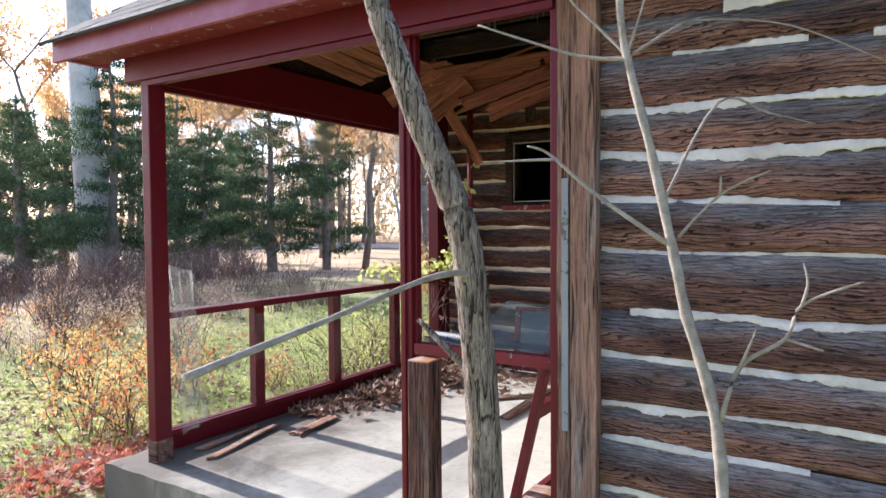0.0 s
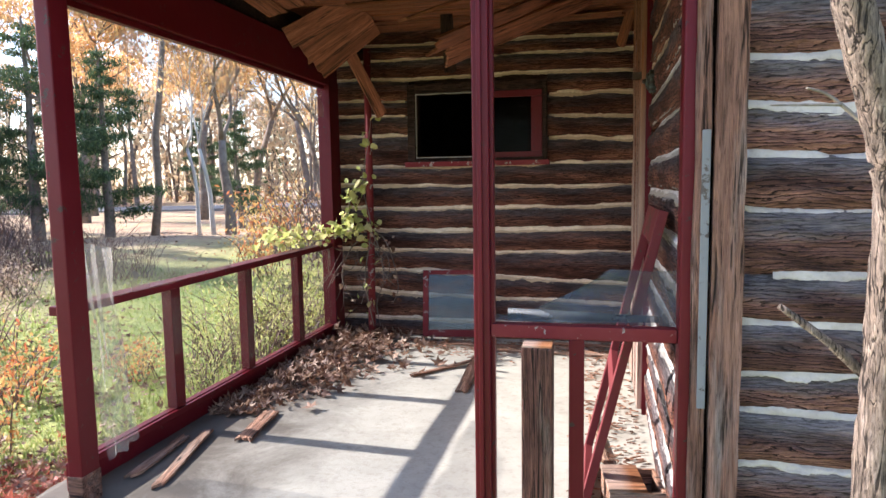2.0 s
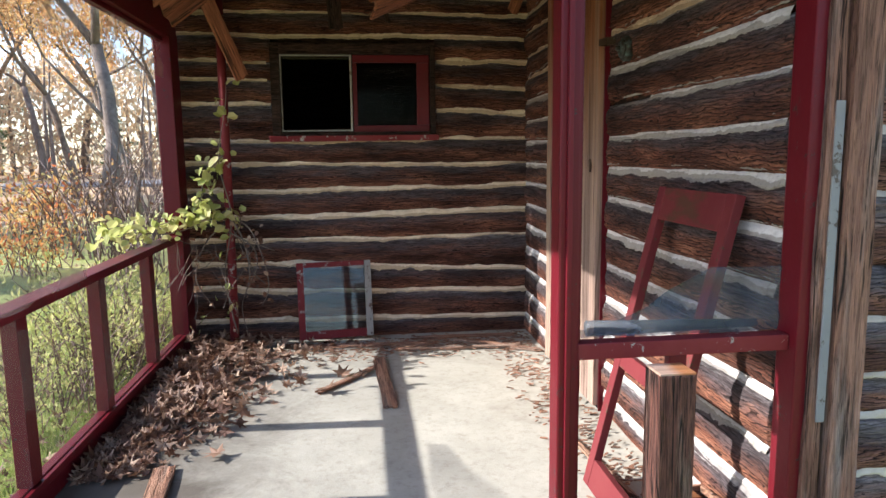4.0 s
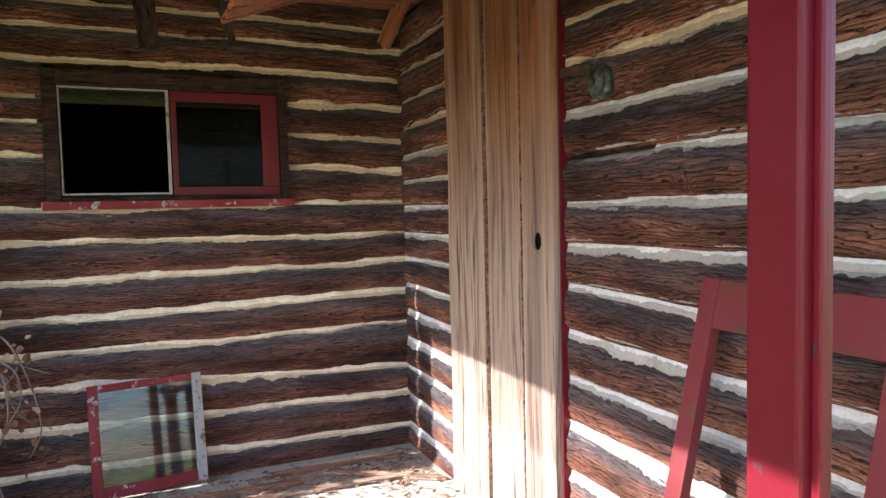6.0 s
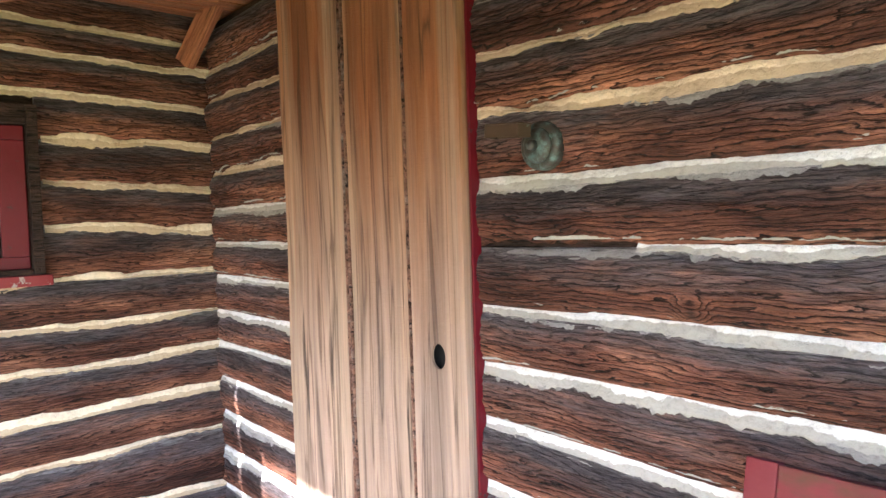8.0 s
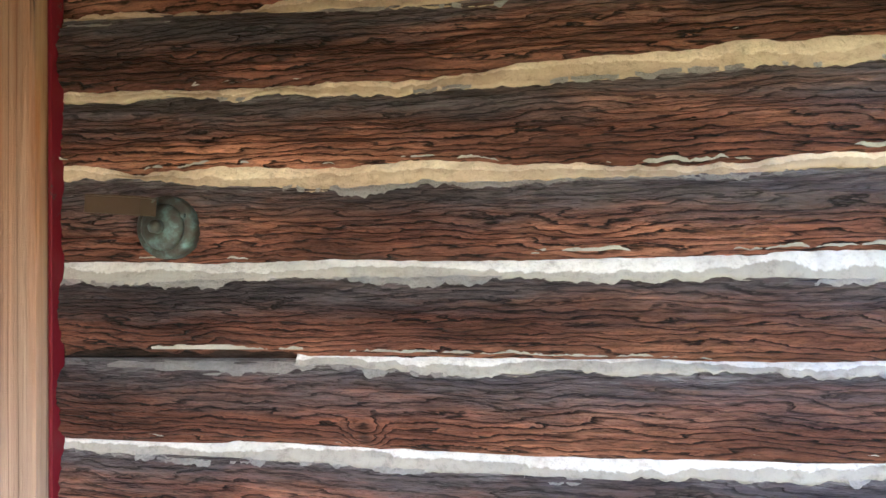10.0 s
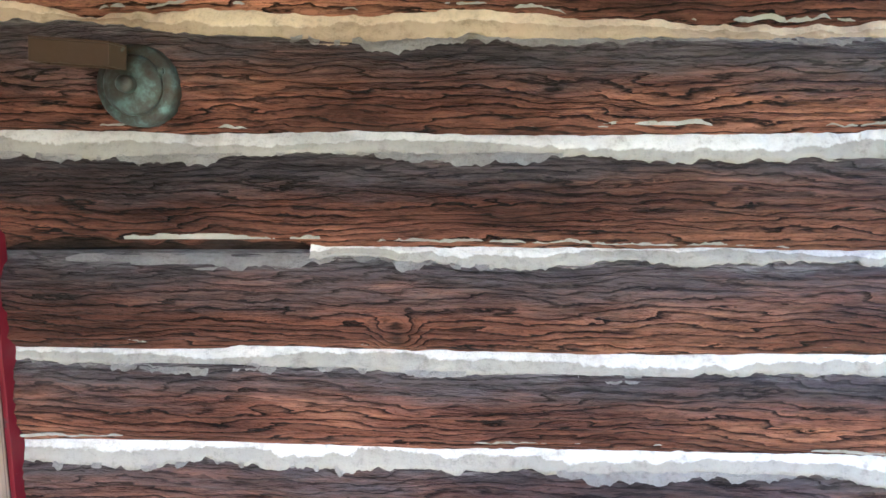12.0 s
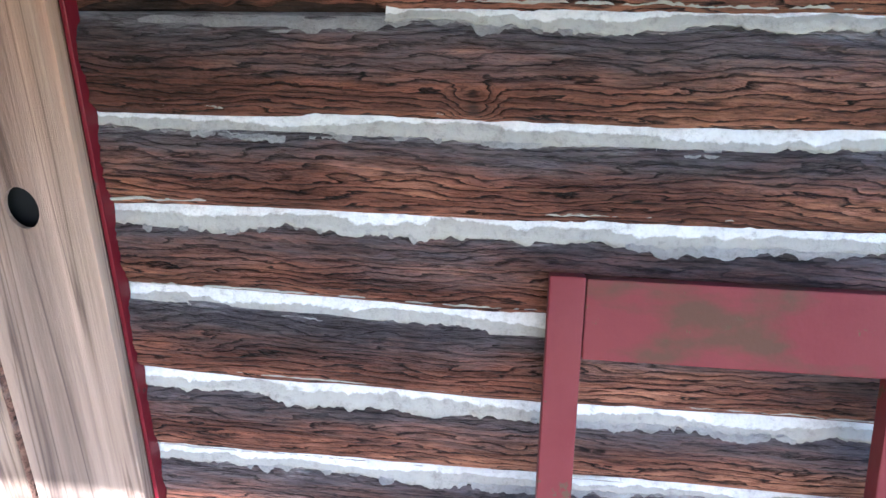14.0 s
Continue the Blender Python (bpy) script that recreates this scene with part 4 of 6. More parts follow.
part("soffit", block(0.026, 3.0, 0.026, 0.233, 0.03, 0.045, 0.002), RED_OLD, fascia)

# ---- railing along the open side ----
railing = thing("railing", "dark red painted wooden porch railing", "railing", pose(-3.2, 2.33, 0))
part("top_rail", block(-0.045, 0.045, 0, 2.79, 0.745, 0.785, 0.005), RED, railing)
part("bottom_board", block(-0.02, 0.02, 0, 2.79, 0.0, 0.125, 0.005), RED, railing)
part("sill_strip", block(0.022, 0.04, 0, 2.79, 0.09, 0.12, 0.003), RED, railing)
for y in (0.735, 1.475, 2.21):
    part("baluster", block(-0.025, 0.03, y - 0.04, y + 0.04, 0.126, 0.744, 0.004), RED, railing)

mid_rail = thing("mid_rail", "red painted screen rail between two posts", "railing", pose(-1.419, 2.30, 0))
part("rail", block(0, 0.60, -0.02, 0.03, 0.74, 0.785, 0.004), RED_OLD, mid_rail)
part("baluster", block(0.26, 0.31, -0.012, 0.02, 0.0, 0.739, 0.003), RED, mid_rail)

# ---- corner boards ----
corner = thing("corner_board", "weathered grey-brown corner boards on the log wall", "corner board", pose(-0.70, 2.26, -0.15))
board("plank", 2.4, 0.088, 0.05, 31, POST_WOOD, pose(0.015, -0.02, 0, 0, -90, 90), corner)
board("plank", 2.4, 0.045, 0.035, 32, POST_WOOD, pose(-0.062, -0.01, 0, 0, -90, 90), corner)
part("metal_strip", block(-0.065, -0.04, -0.036, -0.030, 0.7, 1.56, 0.002), GREY_STRIP, corner, "grey painted strip")

# ---- plank door ----
door = thing("door_1", "closed door of three bare weathered planks with a knob hole", "door", pose(-0.845, 3.725, 0.0), kind="structure")


def door_plank(y0, y1, z1, seed, hole=None):
    """An upright plank; local x up. A round knob hole may go through it."""
    bm = bmesh.new()
    w = y1 - y0
    if hole is None:
        v, f = rough_board(z1, w, 0.028, seed, 0.002)
        me = mesh_of("plank", v, f, PLANK)
    else:
        hx, hy, r = hole
        outer, inner = [], []
        for k in range(32):
            a = 2 * math.pi * k / 32
            c, s = math.cos(a), math.sin(a)
            inner.append((hx + r * 1.15 * c, hy + r * 0.95 * s))
            q = 0.06 / max(abs(c), abs(s))
            outer.append((hx + q * c, max(-w / 2, min(w / 2, hy + q * s))))
        vs, fs = [], []
        for zz in (0.014, 0.006):
            for p in outer + inner:
                vs.append((p[0], p[1], zz))
        for k in range(32):
            j = (k + 1) % 32
            fs += [(k, j, 32 + j, 32 + k), (64 + j, 64 + k, 96 + k, 96 + j), (32 + k, 32 + j, 96 + j, 96 + k)]
        me = mesh_of("plank", vs, fs, PLANK)
        bm.from_mesh(me)
        ya, yb = -w / 2, w / 2
        lo, hi = hx - 0.06, hx + 0.06
        for x0, x1, c0, c1 in ((0, lo, ya, yb), (hi, z1, ya, yb), (lo, hi, ya, max(ya, hy - 0.06)), (lo, hi, min(yb, hy + 0.06), yb)):
            if c1 - c0 > 0.002:
                box(bm, x0, x1, c0, c1, -0.014, 0.014, 0)
        bm.to_mesh(me)
        bm.free()
    # local x up, local y along +y, local z out to -x
    return place("plank", me, door, Matrix.Translation((0, (y0 + y1) / 2, 0.03)) @ Matrix(((0, 0, -1, 0), (0, 1, 0, 0), (1, 0, 0, 0), (0, 0, 0, 1))))


door_plank(0.0, 0.209, 2.6, 41, (1.19, 0.0, 0.029))
door_plank(0.226, 0.495, 2.6, 42)
door_plank(0.525, 0.89, 2.6, 43)
for y in (0.503, 0.517, 0.217):
    v, f = [], []
    tube(v, f, [(-0.012, y, 0.03), (-0.012, y, 1.3), (-0.012, y, 2.6)], [0.0055] * 3, 8)
    place("bead", mesh_of("bead", v, f, POST_WOOD, True), door, None, "narrow dark bead moulding")
part("jamb", block(0.01, 0.04, -0.011, -0.003, 0.0, 2.6, 0.002), RED, door, "dark red painted jamb")
# added black sheet: paints the darkness seen through knob hole and gaps
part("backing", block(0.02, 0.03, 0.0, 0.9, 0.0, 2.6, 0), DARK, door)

dab_v, dab_f = [], []
for k in range(14):
    a = 2 * math.pi * k / 14
    dab_v.append((0, math.cos(a) * 0.016 * (1 + 0.5 * math.sin(k * 2.7)), math.sin(a) * 0.008 * (1 + 0.5 * math.sin(k * 1.9))))
dab_v.append((-0.006, 0, 0))
dab_f = [(k, (k + 1) % 14, 14) for k in range(14)]
place("mortar_dab", mesh_of("mortar_dab", dab_v, dab_f, CHINK_GREY, True), wall_side, wall_side.matrix_world.inverted() @ pose(-0.818, 2.741, 1.552))

place("mortar_dab", mesh_of("mortar_dab", dab_v, dab_f, CHINK_GREY, True), wall_side, wall_side.matrix_world.inverted() @ pose(-0.819, 2.86, 0.868, 80, 0, 0))

# ---- window ----
window = thing("window_1", "dark framed window with one red sash, left half open", "window", pose(-2.01, BACK_Y, 1.72), kind="structure")
W0, W1, H0, H1 = -0.55, 0.555, -0.30, 0.31
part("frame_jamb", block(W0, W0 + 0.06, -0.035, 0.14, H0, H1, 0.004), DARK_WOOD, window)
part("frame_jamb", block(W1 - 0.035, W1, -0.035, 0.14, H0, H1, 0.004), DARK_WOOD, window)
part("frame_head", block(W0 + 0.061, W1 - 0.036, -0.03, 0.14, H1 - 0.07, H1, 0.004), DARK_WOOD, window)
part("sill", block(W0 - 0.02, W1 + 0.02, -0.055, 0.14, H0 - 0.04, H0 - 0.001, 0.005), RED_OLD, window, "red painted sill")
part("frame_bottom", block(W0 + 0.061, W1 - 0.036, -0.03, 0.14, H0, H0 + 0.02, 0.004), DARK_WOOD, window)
thin = bmesh.new()
for a, b, c, d in ((-0.488, -0.012, 0.228, 0.236), (-0.488, -0.012, -0.272, -0.262), (-0.488, -0.480, -0.262, 0.228), (-0.026, -0.012, -0.262, 0.228)):
    box(thin, a, b, -0.012, 0.01, c, d, 0.001)
part("thin_frame", thin, WHITE_OLD, window, "thin pale worn edging")
sash = bmesh.new()
for a, b, c, d in ((-0.006, 0.515, 0.185, 0.236), (-0.006, 0.515, -0.278, -0.235), (-0.006, 0.022, -0.234, 0.184), (0.43, 0.515, -0.234, 0.184)):
    box(sash, a, b, 0.0, 0.03, c, d, 0.003)
part("sash", sash, RED, window, "dark red painted sash")
part("pane", block(0.021, 0.431, 0.012, 0.016, -0.236, 0.186, 0), WINDOW_GLASS, window, "dusty glass pane")

# ---- ceiling ----
ceil = bmesh.new()
rng = random.Random(5)
for k in range(1, 31):
    y0 = 2.36 + k * 0.096
    spans = [(-3.14, -0.72)]
    if 7 <= k <= 21:
        spans = [(-3.14, -2.72 + 0.22 * rng.random()), (-1.45 + 0.3 * rng.random(), -0.72)]
    for a, b in spans:
        sag = -0.012 * rng.random()
        box(ceil, a, b, y0, y0 + 0.09, 2.45 + sag, 2.465 + sag, 0.002)
tagged(part("ceiling", ceil, CEIL_WOOD, None), "broken ceiling of brown varnished boards", "ceiling", kind="structure")
for k, y in enumerate((2.75, 3.25, 3.75, 4.25, 4.75)):
    j = thing("joist", "dark wooden ceiling joist above the broken ceiling", "joist", pose(-3.14, y, 2.47), "ceiling joists")
    part("beam", block(0, 2.42, -0.022, 0.022, 0, 0.13, 0.003), DARK_WOOD, j)


def loose_board(name, a, b, width, thick, seed, material, label, up=(0, 0, 1), ragged=0.02):
    ob = board(name, (Vector(b) - Vector(a)).length, width, thick, seed, material, along(a, b, up), None, label, ragged)
    return tagged(ob, label, "board")


loose_board("hanging_board", (-1.87, 3.42, 1.945), (-1.28, 4.47, 2.43), 0.12, 0.016, 51, HANG_WOOD, "splintered brown ceiling board hanging down", (0.2, -0.6, -0.75), 0.05)
loose_board("hanging_board", (-1.89, 3.78, 1.95), (-1.12, 4.7, 2.44), 0.15, 0.016, 52, HANG_WOOD, "splintered brown ceiling board hanging down", (0.35, -0.5, -0.75), 0.05)
loose_board("hanging_board", (-1.99, 3.3, 2.05), (-1.5, 4.1, 2.44), 0.09, 0.014, 53, HANG_WOOD, "splintered brown ceiling board hanging down", (-0.4, -0.6, 0.8), 0.04)
loose_board("loose_strut", (-2.86, 4.80, 2.24), (-2.71, 5.13, 1.78), 0.085, 0.03, 54, HANG_WOOD, "bare brown wooden strut hanging from the ceiling", (0.3, -1, 0.2), 0.01)
loose_board("hanging_lath", (-2.13, 4.85, 2.45), (-2.10, 4.84, 2.035), 0.085, 0.02, 55, DARK_WOOD, "dark wooden lath hanging from the ceiling", (0, -1, 0), 0.01)
loose_board("hanging_lath", (-1.90, 4.6, 2.44), (-1.80, 4.57, 2.03), 0.03, 0.015, 56, DARK_WOOD, "thin dark lath hanging from the ceiling", (0, -1, 0), 0.01)
loose_board("hanging_lath", (-1.62, 4.7, 2.44), (-1.66, 4.68, 2.2), 0.02, 0.012, 57, DARK_WOOD, "thin dark lath hanging from the ceiling", (0, -1, 0), 0.01)
loose_board("corner_brace", (-0.92, 5.29, 2.24), (-0.80, 5.05, 2.6), 0.08, 0.04, 58, CEIL_WOOD, "reddish brown brace in the corner of the ceiling", (-1, -0.6, 0.2), 0.005)


def panel(name, corners, thick, material, label, seed, planks=5):
    """A sagging piece of board ceiling: four corners, a gentle belly, grooves between its boards."""
    ob = thing(name, label, "ceiling panel", pose(*corners[0]))
    a, b, c, d = [Vector(q) - Vector(corners[0]) for q in corners]
    for k in range(planks):
        f0, f1 = k / planks + 0.006, (k + 1) / planks - 0.006
        p0, p1 = a.lerp(d, f0), b.lerp(c, f0)
        q0, q1 = a.lerp(d, f1), b.lerp(c, f1)
        mid0, mid1 = (p0 + q0) / 2, (p1 + q1) / 2
        across = (q0 - p0).normalized()
        up = (mid1 - mid0).cross(across)
        if up.z < 0:
            up = -up
        mid1 = mid1 + (mid1 - mid0) * random.Random(seed + k).uniform(-0.06, 0.04)
        board("plank", (mid1 - mid0).length, (q0 - p0).length, thick, seed + k, material, along(mid0, mid1, up), ob, "", 0.012)
    return ob


panel("fallen_ceiling_panel", [(-3.013, 4.770, 2.034), (-2.632, 4.920, 2.391), (-2.725, 4.450, 2.500), (-3.154, 4.320, 2.288)], 0.014, HANG_WOOD, "brown board ceiling panel hanging loose over the railing", 61, 3)
panel("fallen_ceiling_panel", [(-3.05, 3.2, 2.36), (-3.02, 3.95, 2.26), (-2.55, 4.0, 2.42), (-2.55, 3.25, 2.44)], 0.014, HANG_WOOD, "brown board ceiling panel sagging beside the beam", 66, 4)
panel("fallen_ceiling_panel", [(-1.75, 4.9, 2.37), (-0.9, 4.95, 2.41), (-0.85, 5.28, 2.44), (-1.75, 5.25, 2.42)], 0.014, CEIL_WOOD, "brown board ceiling panel sagging at the back wall", 71, 3)
ins_v, ins_f = [], []
r2 = random.Random(9)
for k in range(220):
    x, y = -1.75 + 0.5 * r2.random(), 3.0 + 0.45 * r2.random()
    l = 0.05 + 0.14 * r2.random()
    w = 0.006 + 0.012 * r2.random()
    a = r2.random() * 3.14
    c, s = math.cos(a) * w, math.sin(a) * w
    n = len(ins_v)
    ins_v += [(x - c, y - s, 2.5), (x + c, y + s, 2.5), (x + c * 0.6 + 0.01, y + s, 2.5 - l), (x - c * 0.6 + 0.01, y - s, 2.5 - l * 0.9)]
    ins_f.append((n, n + 1, n + 2, n + 3))
tagged(place("insulation", mesh_of("insulation", ins_v, ins_f, INSULATION)), "ragged grey insulation hanging through the broken ceiling", "insulation", kind="stuff")

# ---- torn screens ----


def cloth(name, corners, material, label, nu=24, nv=16, wave=0.015, seed=1, edge=None):
    """A sheet of netting between four corners (low left, low right, top right, top left), with folds; edge(f) cuts its top."""
    a, b, c, d = [Vector(q) for q in corners]
    n = (b - a).cross(d - a).normalized()
    v, f = [], []
    for j in range(nv + 1):
        for i in range(nu + 1):
            s, t = i / nu, j / nv
            if edge:
                t *= edge(s)
            p = a.lerp(b, s).lerp(d.lerp(c, s), t)
            p = p + n * wave * (noise.noise((s * 5 + seed, t * 2.5, seed)) + 0.5 * math.sin(s * 17 + seed + t * 3) * t)
            v.append(p)
    for j in range(nv):
        for i in range(nu):
            q = j * (nu + 1) + i
            f.append((q, q + 1, q + nu + 2, q + nu + 1))
    ob = place(name, mesh_of(name, v, f, material, True))
    return tagged(ob, label, "screen", "porch screens")


cloth("insect_screen", [(-3.17, 2.36, 0.13), (-3.17, 5.1, 0.13), (-3.17, 5.1, 0.74), (-3.17, 2.36, 0.74)], SCREEN, "thin worn insect screen in the railing", wave=0.006)
cloth("insect_screen", [(-3.185, 3.4, 1.72), (-3.185, 5.1, 1.78), (-3.185, 5.1, 2.0), (-3.185, 2.36, 2.0)], SCREEN_TORN, "torn insect screen remnant under the beam", wave=0.02, seed=4)
cloth("insect_screen", [(-3.14, 2.36, 0.78), (-3.13, 3.55, 0.79), (-3.10, 3.5, 0.93), (-3.15, 2.36, 0.95)], SCREEN_TORN, "torn insect screen sagging over the rail", wave=0.04, seed=7, edge=lambda s: 0.5 + 0.5 * math.sin(3.1 * s + 0.4))
cloth("insect_screen", [(-3.08, 2.42, 0.1), (-3.05, 2.58, 0.16), (-3.1, 2.52, 1.0), (-3.12, 2.36, 1.05)], SCREEN_TORN, "limp torn insect screen hanging at the corner post", wave=0.06, seed=11)
cloth("insect_screen", [(-1.41, 2.335, 0.785), (-0.82, 2.335, 0.785), (-0.82, 2.34, 0.965), (-1.41, 2.38, 0.965)], SCREEN_DARK, "dark torn insect screen slumped on the rail", 40, 18, 0.03, 13, lambda s: 0.12 + 0.88 * min(1.0, max(0.0, (s - 0.1) / 0.55)) ** 1.3)
roll_v, roll_f = [], []
tube(roll_v, roll_f, [(-1.37, 2.36, 0.805), (-1.1, 2.365, 0.80), (-0.87, 2.36, 0.80)], [0.02, 0.016, 0.012], 10, 3, 0.1)
tagged(place("screen_roll", mesh_of("screen_roll", roll_v, roll_f, SCREEN_DARK, True)), "rolled edge of dark torn insect screen on the rail", "screen", "porch screens")

# ---- stub post ----
stub = thing("stub_post", "short weathered square post with flaking dark red paint", "post", pose(-1.245, 2.10, -0.22))
bm = bmesh.new()
box(bm, -0.047, 0.047, -0.042, 0.042, 0, 0.985, 0.006)
part("shaft", bm, STUB_WOOD, stub)
part("top", block(-0.045, 0.045, -0.040, 0.040, 0.982, 0.989, 0.002), PLANK, stub, "bare cut wooden top")

# ---- leaning door frame ----
lean = thing("screen_door_frame", "faded red wooden screen door frame leaning on the log wall", "door frame")
up = (Vector((-0.845, 0, 1.155)) - Vector((-1.125, 0, 0.0))).normalized()
side = Vector((0, -1, 0))
nrm = side.cross(up).normalized()
base = Vector((-1.125, 3.035, 0.0))
lean.matrix_world = Matrix.Translation(base) @ Matrix((side, nrm, up)).transposed().to_4x4()
part("stile", block(0, 0.052, -0.016, 0.016, 0, 1.187, 0.003), RED_FADED, lean)
part("stile", block(0.48, 0.532, -0.016, 0.016, 0, 1.187, 0.003), RED_FADED, lean)
part("top_rail", block(0.053, 0.479, -0.015, 0.015, 1.065, 1.185, 0.003), RED_MOSSY, lean, "faded red rail with mossy brown stains")
part("middle_rail", block(0.053, 0.479, -0.015, 0.015, 0.49, 0.55, 0.003), RED_FADED, lean)
part("bottom_rail", block(0.053, 0.479, -0.015, 0.015, 0.0, 0.11, 0.003), RED_FADED, lean)

# ---- loose window sash ----
loose = thing("window_sash", "red window sash with dusty glass leaning on the back wall", "window sash", pose(-2.43, 5.18, 0.03, -9.5, 0, 7))
part("stile", block(0, 0.045, -0.015, 0.015, 0, 0.53, 0.003), RED_OLD, loose)
part("stile", block(0.465, 0.51, -0.015, 0.015, 0, 0.53, 0.003), WHITE_OLD, loose, "stile with worn white paint")
part("bottom_rail", block(0.046, 0.464, -0.015, 0.015, 0, 0.055, 0.003), RED_OLD, loose)
part("top_rail", block(0.046, 0.464, -0.015, 0.015, 0.495, 0.53, 0.003), RED_OLD, loose)
part("pane", block(0.044, 0.466, -0.002, 0.002, 0.053, 0.497, 0), DIRTY_GLASS, loose, "dusty glass pane")

# ---- crate by the wall ----
crate = thing("wooden_box", "small pale plywood box on the porch floor", "box", pose(-1.02, 2.42, 0, 0, 0, 8))
part("side", block(0, 0.2, 0, 0.012, 0, 0.16, 0.002), DEBRIS_WOOD, crate)
part("side", block(0, 0.2, 0.2, 0.212, 0, 0.16, 0.002), DEBRIS_WOOD, crate)
part("end", block(0, 0.012, 0.013, 0.199, 0, 0.16, 0.002), DEBRIS_WOOD, crate)
part("end", block(0.188, 0.2, 0.013, 0.199, 0, 0.16, 0.002), DEBRIS_WOOD, crate)
part("lid", block(-0.004, 0.13, 0.0, 0.212, 0.161, 0.173, 0.002), PLANK, crate)

# ---- wall lamp ----
lamp = thing("wall_lamp", "old verdigris brass lamp base with an empty metal socket hood", "wall lamp", pose(-0.834, 3.497, 1.728))


def turned(rings, sides=40):
    """A turned disc on an axis along x: pairs of x and radius."""
    v, f = [], []
    tube(v, f, [(x, 0, 0) for x, r in rings], [r for x, r in rings], sides)
    return v, f


place("back_plate", mesh_of("back_plate", *turned([(0.03, 0.054), (0.004, 0.054), (0.0, 0.052), (-0.003, 0.047), (-0.004, 0.043)]), VERDIGRIS, True), lamp)
place("boss", mesh_of("boss", *turned([(-0.004, 0.04), (-0.008, 0.039), (-0.014, 0.034), (-0.017, 0.026), (-0.018, 0.014)]), VERDIGRIS, True), lamp, None, "domed boss with green patina")
place("stem", mesh_of("stem", *turned([(-0.018, 0.012), (-0.03, 0.011), (-0.034, 0.008)], 20), VERDIGRIS, True), lamp)
hood = bmesh.new()
box(hood, -0.078, -0.036, -0.008, 0.092, 0.043, 0.046, 0.001)
box(hood, -0.078, -0.075, -0.008, 0.092, 0.016, 0.0428, 0.001)
box(hood, -0.039, -0.036, -0.008, 0.092, 0.016, 0.0428, 0.001)
box(hood, -0.0748, -0.0392, 0.089, 0.092, 0.016, 0.0428, 0.001)
box(hood, -0.0748, -0.0392, -0.008, -0.005, 0.016, 0.0428, 0.001)
part("socket_hood", hood, RUST, lamp, "rusty open metal socket hood", Matrix.Rotation(radians(4), 4, "X"))
for y, z in ((0.03, 0.03), (-0.038, 0.018)):
    part("screw", block(-0.008, 0.0, y - 0.004, y + 0.004, z - 0.004, z + 0.004, 0.002), VERDIGRIS, lamp)

# ---- boards lying on the floor ----
FLOOR_BOARDS = [((-2.87, 2.44), (-3.0, 3.02), 0.045), ((-2.77, 2.98), (-2.82, 3.36), 0.085), ((-3.04, 2.5), (-3.08, 2.95), 0.05), ((-1.86, 3.9), (-1.9, 4.72), 0.075),
                ((-2.24, 4.19), (-1.93, 4.55), 0.035), ((-2.4, 5.1), (-1.5, 5.03), 0.06), ((-1.75, 4.93), (-0.98, 4.87), 0.045), ((-1.6, 5.2), (-0.95, 5.16), 0.05), ((-1.35, 5.1), (-0.85, 4.75), 0.05), ((-1.0, 2.85), (-1.1, 3.6), 0.03)]
for k, (a, b, wd) in enumerate(FLOOR_BOARDS):
    loose_board("fallen_board", (*a, 0.012), (*b, 0.016), wd, 0.014, 100 + k, DEBRIS_WOOD, "weathered brown board lying on the porch floor", (0, 0, 1), 0.03)
wood_chips = [[], []]
r3 = random.Random(21)
for k in range(1100):
    if r3.random() < 0.6:
        x, y = r3.uniform(-2.3, -0.85), min(5.28, r3.gauss(5.0, 0.13))
    else:
        x, y = r3.gauss(-1.0, 0.09), r3.uniform(2.4, 4.9)
        x = min(x, -0.87)
    l, wd, a = r3.uniform(0.004, 0.026), r3.uniform(0.0015, 0.006), r3.uniform(-0.9, 0.9)
    c, s = math.cos(a), math.sin(a)
    n = len(wood_chips[0])
    z = 0.004 + 0.014 * r3.random()
    for zz in (0.0, 0.004):
        for u, w in ((-l, -wd), (l, -wd * 0.6), (l * 0.9, wd), (-l, wd)):
            wood_chips[0].append((x + c * u - s * w, y + s * u + c * w, z + zz + 0.1 * u * (k % 3 - 1)))
    wood_chips[1] += [(n + 3, n + 2, n + 1, n), (n + 4, n + 5, n + 6, n + 7), (n, n + 1, n + 5, n + 4), (n + 1, n + 2, n + 6, n + 5), (n + 2, n + 3, n + 7, n + 6), (n + 3, n, n + 4, n + 7)]
tagged(place("wood_splinters", mesh_of("wood_splinters", *wood_chips, DEBRIS_WOOD)), "splinters and crumbs of wood along the walls", "debris", kind="stuff")

# ---- fallen leaves ----
LEAF_ARMS = [(0.0, 1.0), (0.28, 0.42), (0.75, 0.92), (1.15, 0.4), (1.75, 0.8), (2.3, 0.35), (2.75, 0.5), (3.1416, 0.12)]


def leaf_shape(size, rng):
    """A curled lobed leaf: outline points round its middle, with a rib."""
    ring = [(math.cos(a) * r, math.sin(a) * r) for a, r in LEAF_ARMS] + [(math.cos(a) * r, -math.sin(a) * r) for a, r in LEAF_ARMS[-2:0:-1]]
    c1, c2 = rng.uniform(0.2, 0.9), rng.uniform(-0.5, 0.5)
    pts = [(0, 0, 0)] + [(x * rng.uniform(0.85, 1.1), y * rng.uniform(0.85, 1.1), c1 * y * y * 0.7 + c2 * x * x * 0.5 + rng.uniform(-0.06, 0.06)) for x, y in ring]
    faces = [(0, i, i % len(ring) + 1) for i in range(1, len(ring) + 1)]
    return [Vector(p) * size for p in pts], faces


